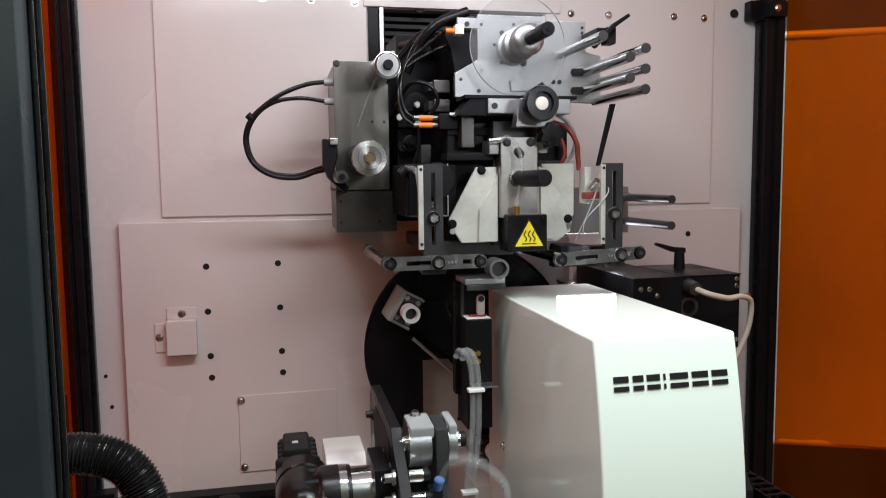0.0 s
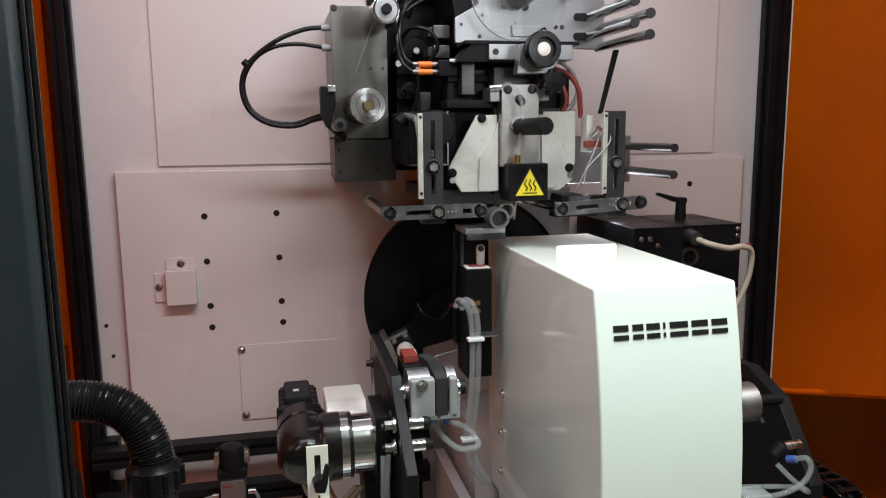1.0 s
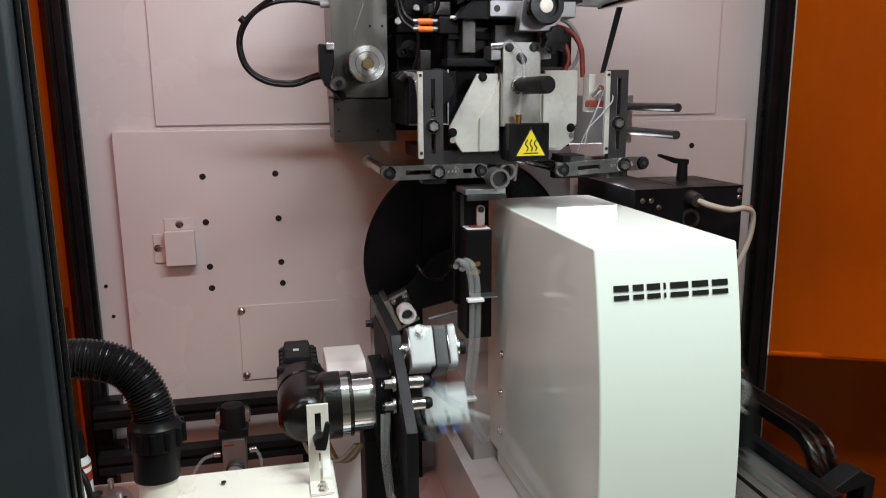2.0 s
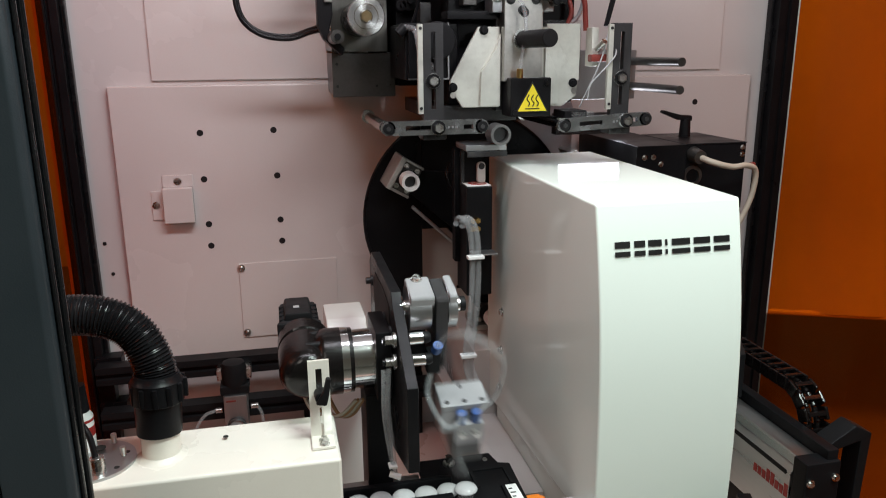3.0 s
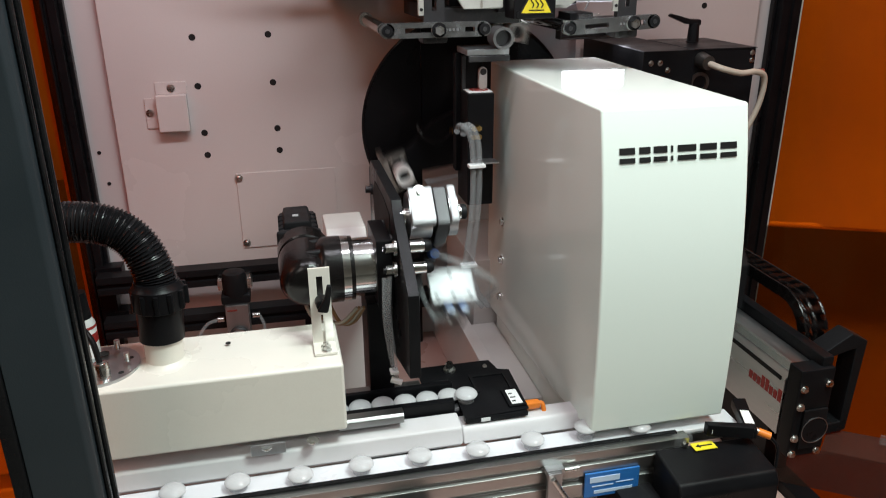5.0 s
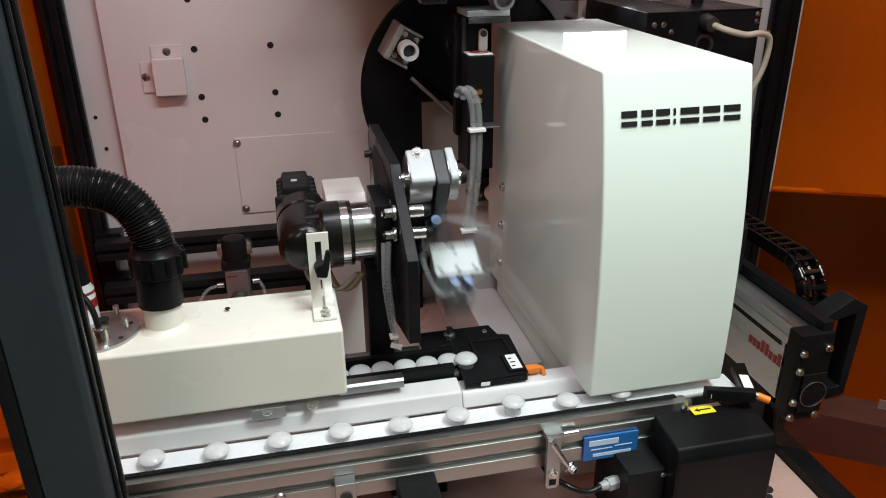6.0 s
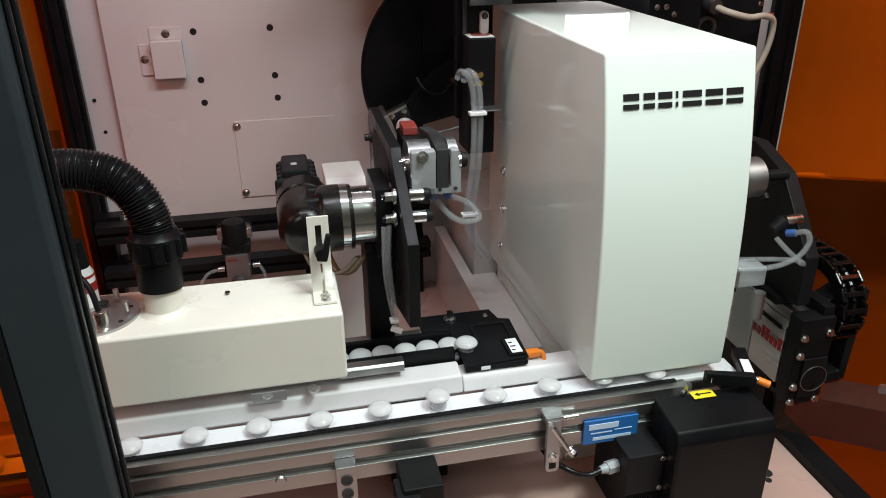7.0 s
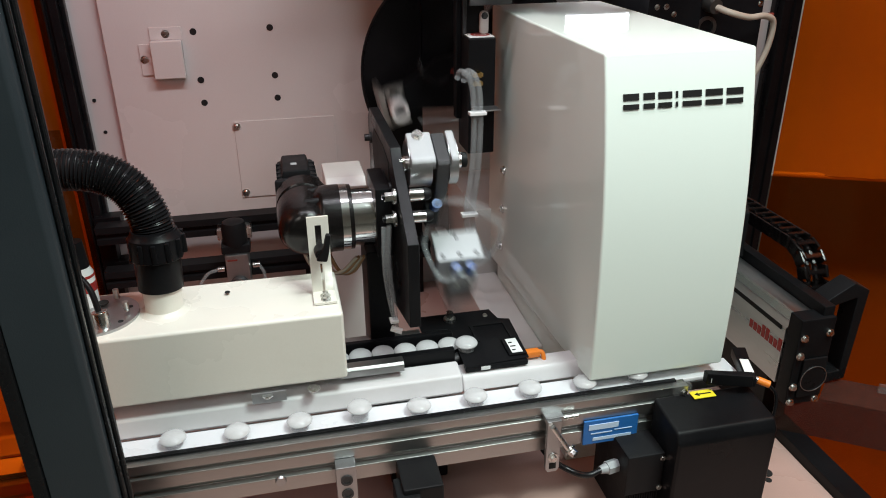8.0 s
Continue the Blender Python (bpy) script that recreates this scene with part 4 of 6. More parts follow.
    for k in range(4):
        part("cable", sweep([(0.02 + 0.012 * k, 1.17, 1.0), (0.035 + 0.014 * k, 1.16, 0.965 - 0.004 * k), (0.075 + 0.008 * k, 1.15, 0.955), (0.105 + 0.004 * k, 1.14, 0.985)], 0.003), TAN if k % 2 else BEIGE, g)
    c = thing("motor_hood", (0.12, 1.45, 0.58), "small white hood behind the gear motor", "hood")
    part("hood", prism([(1.42, 0.58), (1.42, 0.985), (1.45, 1.014), (1.55, 1.014), (1.55, 0.58)], "x", 0.080, 0.160, 0.004), PANEL, c)


def gripper(name, pivot, label):
    """The swinging gripper in its picking pose, pointing down."""
    t = thing(name, pivot, label, "gripper")
    px, py, pz = pivot
    part("clamp_ring", ring((px - 0.038, py, pz), (1, 0, 0), 0.036, 0.012, 0.034, seg=40), ALU, t, "silver split clamp ring")
    part("clamp_ring", ring((px + 0.0225, py, pz), (1, 0, 0), 0.036, 0.012, 0.014, seg=40), ALU, t, "silver split clamp ring")
    part("clamp_bar", box(px - 0.0375, px + 0.0005, py - 0.030, py + 0.030, pz + 0.018, pz + 0.0368, 0.003), PALE, t)
    part("clamp_bar", box(px + 0.023, px + 0.0362, py - 0.030, py + 0.030, pz + 0.018, pz + 0.0368, 0.003), PALE, t)
    part("shaft", rod((px - 0.05, py, pz), (px + 0.046, py, pz), 0.013), CHROME, t)
    part("end_knob", rod((px + 0.04, py, pz), (px + 0.056, py, pz), 0.012, bevel=0.002), MATT, t)
    arm = part("arm", prism([(py + 0.030, pz + 0.032), (py - 0.032, pz + 0.032), (py - 0.038, pz - 0.03), (py - 0.020, pz - 0.11), (py + 0.022, pz - 0.11), (py + 0.036, pz - 0.03)], "x", px + 0.002, px + 0.022, 0.002), GREY, t)
    part("clamp_screw", bolt((px - 0.02, py + 0.022, pz + 0.036), (0, 0, 1), 0.006, 0.008), ZINC, t)
    part("head_plate", box(px + 0.002, px + 0.078, py - 0.105, py - 0.050, pz - 0.128, pz - 0.118, 0.0015), PALE, t, "pale aluminium head plate")
    part("head_lip", box(px + 0.002, px + 0.046, py - 0.104, py - 0.098, pz - 0.172, pz - 0.1285, 0.001), PALE, t)
    body = part("valve", box(px + 0.022, px + 0.068, py - 0.1175, py - 0.060, pz - 0.188, pz - 0.146, 0.003), PALE, t, "pale grey vacuum valve")
    part("fitting", rod((px + 0.032, py - 0.111, pz - 0.146), (px + 0.032, py - 0.113, pz - 0.126), 0.0072), SKY, body, "blue push-in fitting")
    part("fitting", rod((px + 0.056, py - 0.111, pz - 0.146), (px + 0.056, py - 0.113, pz - 0.126), 0.0072), SKY, body, "blue push-in fitting")
    part("valve_foot", box(px + 0.0225, px + 0.0675, py - 0.115, py - 0.062, pz - 0.223, pz - 0.1885, 0.002), GREYMET, t, "dark grey valve foot")
    for k in range(2):
        part("screw", bolt((px + 0.034 + 0.022 * k, py - 0.1175, pz - 0.167), (0, -1, 0), 0.0042, 0.005, hexagon=False), ZINC, body)
    for dx, dy in ((0.012, 0.096), (0.040, 0.096), (0.068, 0.096), (0.040, 0.060)):
        part("plate_screw", rod((px + dx, py - dy, pz - 0.118), (px + dx, py - dy, pz - 0.1165), 0.0035, seg=12), GREY, t)
    noz = part("nozzle", lathe((px + 0.044, py - 0.075, pz - 0.215), (0, 0, -1), [(0.0085, 0.008), (0.0085, 0.052), (0.0095, 0.056), (0.0135, 0.060), (0.0140, 0.066), (0.006, 0.066)], 24), SKIRT, t, "white suction nozzle")
    part("elbow_block", box(px - 0.012, px + 0.010, py - 0.052, py - 0.030, pz - 0.095, pz - 0.055, 0.003), MATT, t)
    part("fitting", rod((px + 0.002, py - 0.045, pz - 0.055), (px + 0.004, py - 0.05, pz - 0.040), 0.008), SKY, t, "blue push-in fitting")
    part("air_tube", sweep([(px + 0.004, py - 0.052, pz - 0.038), (px + 0.015, py - 0.075, pz - 0.005), (px + 0.045, py - 0.10, pz + 0.008), (px + 0.088, py - 0.115, pz - 0.03), (px + 0.084, py - 0.115, pz - 0.095), (px + 0.057, py - 0.113, pz - 0.130)], 0.0048), TUBE, t, "clear plastic air tube")
    part("air_tube", sweep([(px - 0.006, py - 0.048, pz - 0.095), (px - 0.012, py - 0.07, pz - 0.125), (px + 0.004, py - 0.118, pz - 0.142), (px + 0.022, py - 0.125, pz - 0.138), (px + 0.031, py - 0.116, pz - 0.128), (px + 0.032, py - 0.113, pz - 0.131)], 0.0048), TUBE, t, "clear plastic air tube")
    sw = part("switch", box(px - 0.034, px - 0.004, py - 0.004, py + 0.022, pz - 0.112, pz - 0.05, 0.002), BLACK, t)
    part("switch_cap", box(px - 0.031, px - 0.007, py + 0.0225, py + 0.036, pz - 0.104, pz - 0.066, 0.002), BRICKRED, sw, "red switch cap")
    return t


# ---- linear module with its carriage ----
SLIDE = (0.80, 1.12, 0.86)
LINKS = []


def walk_chain(slide):
    """Lays the links along the upper run, the front bend and the lower run as the carriage goes."""
    top, bend = 0.066, 0.070
    times = [k / 30 for k in range(241)]
    for k, ob in enumerate(LINKS):
        rows = []
        for t in times:
            lead = 0.14 + 0.20 * slide(t)
            front = -0.232 + 0.10 * slide(t)
            d, upper = 0.0262 * k, lead - front
            if d < upper:
                y, z, a = lead - d, top, 0.0
            elif d < upper + math.pi * bend:
                a = (d - upper) / bend
                y, z = front - bend * math.sin(a), top - bend + bend * math.cos(a)
            else:
                y, z, a = front + d - upper - math.pi * bend, top - 2 * bend, math.pi
            rows.append((t, pose(0, y, z, math.degrees(a), 0, 0)))
        walk(ob, rows)


def linear_module():
    t = thing("linear_module", (0.87, 1.4, 0.60), "grey linear drive module with black end cap", "linear module", shift=(0.018, 0, 0.006))
    part("body", prism([(0.818, 0.700), (0.818, 0.812), (0.826, 0.824), (0.876, 0.824), (0.885, 0.812), (0.885, 0.700)], "y", 1.02, 1.76, 0.001), ALUY, t)
    part("top_rail", box(0.826, 0.862, 1.01, 1.76, 0.824, 0.846, 0.002), ALUY, t)
    part("belt_cover", box(0.864, 0.886, 0.992, 1.76, 0.826, 0.866, 0.003), BLACK, t)
    part("slot_strip", box(0.8165, 0.8182, 1.03, 1.76, 0.806, 0.814), BLACK, t)
    part("end_cap", box(0.820, 0.888, 0.985, 1.02, 0.672, 0.848, 0.004), BLACK, t)
    part("cap_plate", box(0.836, 0.884, 0.980, 0.985, 0.690, 0.770, 0.002), ANOD, t)
    part("cap_ring", ring((0.862, 0.980, 0.728), (0, -1, 0), 0.026, 0.0247, 0.0012, seg=32), ALU, t)
    for x, z in ((0.830, 0.812), (0.878, 0.818), (0.829, 0.776), (0.828, 0.712), (0.828, 0.680), (0.878, 0.680)):
        part("bolt", bolt((x, 0.985, z), (0, -1, 0), 0.0048, 0.006, hexagon=False), ZINC, t)
    # red print as plain bars
    for k in range(8):
        y = 1.022 + 0.0122 * k
        part("print_bar", box(0.8174, 0.8180, y, y + 0.0095, 0.764, 0.780 + (0.008 if k in (0, 3, 4) else 0)), RED, t)
    part("support", box(0.826, 0.88, 1.05, 1.75, 0.574, 0.700, 0.002), BLACK, t)
    part("side_bracket", prism([(0.884, 0.675), (0.967, 0.685), (0.975, 0.870), (0.941, 0.888), (0.886, 0.855), (0.886, 0.840), (0.953, 0.857), (0.952, 0.705), (0.884, 0.700)], "y", 1.02, 1.06, 0.003), ANOD, t)
    # drag chain in links, carried along by the carriage
    c = thing("drag_chain", (0.940, 1.3, 0.85), "black plastic drag chain beside the linear module", "drag chain")
    for k in range(27):
        bm = box(-0.025, -0.018, -0.0125, 0.0125, -0.013, 0.013, 0.003)
        box(0.018, 0.025, -0.0125, 0.0125, -0.013, 0.013, 0.003, bm=bm)
        box(-0.018, 0.018, -0.0045, 0.0045, 0.009, 0.0135, 0.0015, bm=bm)
        box(-0.018, 0.018, -0.0045, 0.0045, -0.0135, -0.009, 0.0015, bm=bm)
        rod((-0.010, -0.0125, 0.0), (-0.010, 0.0125, 0.0), 0.0042, bm=bm, seg=8)
        rod((0.004, -0.0125, 0.001), (0.004, 0.0125, 0.001), 0.0055, bm=bm, seg=8)
        bmesh.ops.translate(bm, verts=bm.verts, vec=ORIGIN[c.name])
        LINKS.append(part("link", bm, GLOSS, c))
    s = thing("slide_carriage", SLIDE, "black anodised carriage plate with silver clamp and clear hoses", "carriage")
    x0 = 0.800
    prof = [(1.005, 0.872), (1.005, 0.962), (1.10, 1.078), (1.19, 1.110), (1.35, 1.095), (1.35, 0.872)]
    part("plate", prism(prof, "x", x0 + 0.035, x0 + 0.060, 0.002), ANOD, s)
    part("foot", box(x0 + 0.022, x0 + 0.085, 1.04, 1.30, 0.857, 0.872, 0.002), BLACK, s)
    part("clamp_ring", ring((x0 - 0.060, 1.10, 1.078), (1, 0, 0), 0.034, 0.010, 0.042, seg=36), ALU, s, "silver clamp ring")
    part("clamp_shaft", rod((x0 - 0.06, 1.10, 1.078), (x0 + 0.04, 1.10, 1.078), 0.0095), ANOD, s)
    part("clamp_screw", rod((x0 - 0.012, 1.079, 1.054), (x0 - 0.012, 1.072, 1.047), 0.006), MATT, s)
    part("stop_pin", rod((x0 + 0.036, 1.04, 1.02), (x0 + 0.006, 1.04, 1.02), 0.0085), ZINC, s)
    part("pin_tip", rod((x0 + 0.006, 1.04, 1.02), (x0 - 0.012, 1.04, 1.005), 0.012, 0.010), MATT, s)
    part("fitting", rod((x0 + 0.008, 1.032, 1.000), (x0 + 0.017, 1.021, 1.004), 0.0065), SKY, s, "blue push-in fitting")
    part("air_tube", sweep([(x0 + 0.016, 1.022, 1.004), (x0 + 0.027, 1.008, 1.010), (x0 + 0.030, 1.002, 0.992), (x0 + 0.012, 1.004, 0.966), (x0 - 0.03, 1.012, 0.950), (x0 - 0.10, 1.03, 0.945)], 0.0046), TUBE, s, "clear plastic air tube")
    part("air_tube", sweep([(x0 - 0.012, 1.03, 0.995), (x0 + 0.004, 1.010, 0.975), (x0 + 0.026, 1.002, 0.957), (x0 + 0.030, 1.010, 0.952), (x0 + 0.010, 1.02, 0.957), (x0 - 0.10, 1.04, 0.960)], 0.0042), TUBE, s, "clear plastic air tube")
    part("valve", box(x0 - 0.06, x0 - 0.008, 1.04, 1.08, 0.90, 0.935, 0.003), GREYPLASTIC, s)
    part("side_block", box(x0 - 0.005, x0 + 0.002, 1.06, 1.12, 0.745, 0.872, 0.002), ALU, s)
    part("nozzle", rod((x0 - 0.03, 1.02, 0.90), (x0 - 0.03, 1.02, 0.85), 0.010), ALU, s)
    return s


ALUY = material("aluminium_along_module", (0.60, 0.61, 0.62), 0.32, 1.0, vary=0.08, scale=5, fine=90, bump=0.15, stretch=(6, 0.4, 12))


# ---- the foil press head over the rotor ----
def reel_plate():
    t = thing("reel_plate", (0.5, 1.45, 1.78), "bright aluminium reel plate with foil reel hub and guide rods", "reel plate")
    poly = [(0.356, 1.862), (0.622, 1.862), (0.622, 1.803), (0.655, 1.795), (0.655, 1.700), (0.350, 1.710), (0.350, 1.756), (0.396, 1.782), (0.396, 1.842), (0.356, 1.842)]
    part("plate", prism(poly, "y", 1.45, 1.462, 0.001), ALU, t)
    hub = part("hub", lathe((0.468, 1.45, 1.806), (0, -1, 0), [(0.034, 0), (0.034, 0.012), (0.028, 0.014), (0.028, 0.03), (0.032, 0.032), (0.032, 0.05), (0.025, 0.053), (0.025, 0.07), (0.030, 0.072), (0.029, 0.10), (0.024, 0.105), (0.015, 0.108)], 36), ALU, t, "stepped bright metal reel hub")
    part("spindle", rod((0.468, 1.345, 1.806), (0.468, 1.250, 1.806), 0.0125, bevel=0.002), MATT, t, "black spindle end")
    part("spindle_bolt", rod((0.468, 1.252, 1.806), (0.468, 1.2485, 1.806), 0.004), ANOD, t)
    part("reel_disc", ring((0.468, 1.418, 1.806), (0, -1, 0), 0.096, 0.030, 0.003, seg=72), CLEAR, t, "clear acrylic reel disc")
    part("disc_rim", ring((0.468, 1.4185, 1.806), (0, -1, 0), 0.0968, 0.0958, 0.0038, seg=72), GREYPLASTIC, t)
    for x, z, xb in ((0.652, 1.778, 0), (0.622, 1.762, 1), (0.652, 1.742, 0), (0.622, 1.725, 1), (0.652, 1.706, 0), (0.570, 1.797, 1)):
        part("guide_rod", rod((x, 1.47, z), (x, 1.252, z), 0.0092, seg=24), CHROME, t, "polished steel guide rod")
        part("rod_cap", rod((x, 1.253, z), (x, 1.250, z), 0.0088), GREY, t)
    for z in (1.762, 1.725):
        part("slot", prism([(0.598 + 0.008 * math.cos(a) + (0.024 if math.cos(a) > 0 else 0), z + 0.008 * math.sin(a)) for a in [2 * math.pi * k / 16 for k in range(16)]], "y", 1.4485, 1.4495), HOLE_SHADE, t)
    for x, z, r in ((0.375, 1.850, 0.005), (0.404, 1.85, 0.003), (0.446, 1.835, 0.005), (0.446, 1.778, 0.005), (0.49, 1.778, 0.007), (0.404, 1.762, 0.003), (0.362, 1.744, 0.003), (0.398, 1.722, 0.004), (0.614, 1.85, 0.003), (0.614, 1.84, 0.003), (0.566, 1.742, 0.0045), (0.553, 1.742, 0.0045), (0.43, 1.812, 0.003), (0.47, 1.852, 0.003), (0.47, 1.748, 0.002)):
        part("bolt_hole", rod((x, 1.450, z), (x, 1.4485, z), r, seg=14), GREY, t)
    part("foil_window", prism([(0.462, 1.722), (0.525, 1.722), (0.52, 1.742), (0.46, 1.742)], "y", 1.440, 1.4485, 0.001), ALU, t)
    part("rear_tray", box(0.40, 0.54, 1.462, 1.50, 1.858, 1.872, 0.001), ALU, t)
    f = thing("sensor_flag", (0.75, 1.6, 1.88), "black sensor flag on a dark bracket", "sensor bracket")
    part("flag", prism([(0.60, 1.800), (0.640, 1.842), (0.672, 1.862), (0.676, 1.857), (0.645, 1.835), (0.606, 1.795)], "y", 1.36, 1.372, 0.001), BLACK, f)
    part("holder", box(0.632, 0.652, 1.372, 1.40, 1.806, 1.838, 0.002), MATT, f)
    part("block", box(0.612, 0.632, 1.372, 1.449, 1.812, 1.836, 0.002), ANOD, f)


def press_head():
    t = thing("press_head", (0.46, 1.38, 1.55), "steel hot-foil press head with side plates and heat warning", "press head")
    # carriage blocks at the top
    part("cross_block", box(0.395, 0.462, 1.375, 1.45, 1.672, 1.700, 0.002), ALU, t)
    part("cross_block", box(0.505, 0.560, 1.375, 1.45, 1.672, 1.700, 0.002), ALU, t)
    part("cross_cover", box(0.352, 0.575, 1.38, 1.45, 1.700, 1.707, 0.001), BLACK, t)
    part("cross_arm", prism([(0.336, 1.668), (0.396, 1.668), (0.396, 1.704), (0.365, 1.704)], "y", 1.385, 1.45, 0.002), BLACK, t)
    part("block_bolt", rod((0.408, 1.375, 1.686), (0.408, 1.3735, 1.686), 0.006), INK, t)
    k = part("hand_wheel", lathe((0.478, 1.33, 1.685), (0, -1, 0), [(0.024, 0), (0.032, 0.002), (0.033, 0.02), (0.030, 0.026), (0.021, 0.026), (0.020, 0.018), (0.012, 0.018)], 40), RUBBER, t, "black knurled hand wheel")
    part("wheel_core", lathe((0.478, 1.314, 1.685), (0, -1, 0), [(0.0125, 0), (0.012, 0.006), (0.008, 0.007), (0.001, 0.0072)], 28), CREAM, k)
    part("wheel_lug", prism([(0.456, 1.700), (0.486, 1.726), (0.506, 1.700), (0.496, 1.690)], "y", 1.326, 1.345, 0.002), MATT, t)
    part("wheel_holder", prism([(0.440, 1.645), (0.500, 1.645), (0.520, 1.665), (0.525, 1.698), (0.448, 1.698)], "y", 1.346, 1.375, 0.002), ALU, t)
    star = [(0.508 + (0.022 + 0.003 * math.cos(7 * a)) * math.cos(a), 1.630 + (0.022 + 0.003 * math.cos(7 * a)) * math.sin(a)) for a in [2 * math.pi * i / 56 for i in range(56)]]
    part("star_knob", prism(star, "y", 1.335, 1.362, 0.003), RUBBER, t, "black star knob")
    part("knob_stem", rod((0.508, 1.36, 1.630), (0.508, 1.44, 1.630), 0.010), ZINC, t)
    # centre plate with handle, and the heated block
    part("ram_plate", box(0.418, 0.492, 1.37, 1.40, 1.475, 1.628, 0.002), STEEL, t)
    part("ram_block", box(0.412, 0.500, 1.40, 1.46, 1.42, 1.66, 0.002), GREY, t)
    part("ram_cheek", box(0.4925, 0.515, 1.378, 1.43, 1.598, 1.650, 0.002), ALU, t)
    part("ram_cheek", box(0.398, 0.4175, 1.378, 1.43, 1.596, 1.622, 0.002), ALU, t)
    for x, z in ((0.430, 1.618), (0.477, 1.618), (0.456, 1.596), (0.452, 1.545), (0.452, 1.60)):
        part("ram_bolt", bolt((x, 1.37, z), (0, -1, 0), 0.0055, 0.005, hexagon=False), GREY, t)
    part("handle_washer", rod((0.452, 1.37, 1.549), (0.452, 1.362, 1.549), 0.018), ZINC, t)
    part("handle", rod((0.452, 1.364, 1.549), (0.470, 1.27, 1.550), 0.0155, seg=28, bevel=0.003), MATT, t, "black cylindrical handle")
    w = part("heated_block", box(0.424, 0.502, 1.345, 1.40, 1.412, 1.482, 0.003), ANOD, t)
    part("warning_sign", prism([(0.4335, 1.4205), (0.4965, 1.4205), (0.465, 1.4755)], "y", 1.3438, 1.3448), INK, w, "yellow hot-surface warning triangle")
    part("warning_field", prism([(0.4375, 1.4225), (0.4925, 1.4225), (0.465, 1.4705)], "y", 1.3428, 1.3437), YELLOW, w)
    for i in range(3):
        x = 0.4565 + 0.0085 * i
        part("heat_wave", sweep([(x, 1.3424, 1.431), (x + 0.003, 1.3424, 1.437), (x - 0.002, 1.3424, 1.444), (x + 0.002, 1.3424, 1.452)], 0.0011, 6), INK, w)
    part("sign_line", box(0.451, 0.479, 1.3421, 1.3428, 1.4262, 1.428), INK, w)
    for x, z in ((0.493, 1.473), (0.433, 1.420)):
        part("block_screw", bolt((x, 1.345, z), (0, -1, 0), 0.0048, 0.004, hexagon=False), ANOD, w)
    # side plates
    lp = part("side_plate", prism([(0.376, 1.572), (0.4165, 1.572), (0.4165, 1.428), (0.346, 1.428), (0.324, 1.462), (0.322, 1.474)], "y", 1.392, 1.400, 0.0015), CREAMSTEEL, t)
    part("plate_step", prism([(0.4165, 1.430), (0.4165, 1.56), (0.408, 1.535), (0.380, 1.492), (0.378, 1.430)], "y", 1.384, 1.3915, 0.001), CREAMSTEEL, lp)
    rp = part("side_plate", prism([(0.494, 1.572), (0.498, 1.428), (0.540, 1.426), (0.569, 1.446), (0.572, 1.474), (0.535, 1.54), (0.512, 1.572)], "y", 1.392, 1.400, 0.0015), CREAMSTEEL, t)
    part("plate_step", prism([(0.503, 1.432), (0.503, 1.535), (0.520, 1.505), (0.530, 1.478), (0.530, 1.432)], "y", 1.384, 1.3915, 0.001), CREAMSTEEL, rp)
    for x, z in ((0.386, 1.566), (0.328, 1.465), (0.562, 1.470)):
        part("plate_bolt", bolt((x, 1.392, z), (0, -1, 0), 0.0055, 0.006, hexagon=False), ANOD, t)
    for x, z in ((0.328, 1.451), (0.564, 1.456)):
        part("plate_pin", rod((x, 1.392, z), (x, 1.389, z), 0.0055), STEEL, t)
    part("rear_plate", box(0.512, 0.580, 1.405, 1.42, 1.475, 1.578, 0.0015), CREAMSTEEL, t)
    part("rear_frame", box(0.505, 0.588, 1.42, 1.44, 1.470, 1.585, 0.0015), CLEAR, t)
    part("body", box(0.33, 0.58, 1.44, 1.60, 1.43, 1.66, 0.003), BLACK, t)
    part("base_tray", prism([(0.30, 1.40), (0.46, 1.40), (0.46, 1.43), (0.30, 1.43)], "y", 1.42, 1.75, 0.002), GREY, t)
    part("air_tube", sweep([(0.415, 1.365, 1.622), (0.428, 1.352, 1.626), (0.445, 1.345, 1.605), (0.450, 1.342, 1.57), (0.446, 1.345, 1.53), (0.442, 1.348, 1.495)], 0.0036), TUBE, t, "clear air tube")
    part("tube_fitting", rod((0.418, 1.366, 1.622), (0.396, 1.372, 1.620), 0.006, seg=10), ZINC, t)
    part("tube_fitting", rod((0.442, 1.348, 1.498), (0.442, 1.35, 1.482), 0.006, seg=10), BRASS, t)
    # connector with red lead at the side
    part("terminal", box(0.588, 0.602, 1.37, 1.40, 1.50, 1.57, 0.002), CREAMSTEEL, t)
    part("terminal_block", box(0.582, 0.615, 1.355, 1.375, 1.508, 1.522, 0.003), BRICKRED, t)
    part("terminal_pin", rod((0.594, 1.36, 1.53), (0.600, 1.34, 1.545), 0.006), ZINC, t)
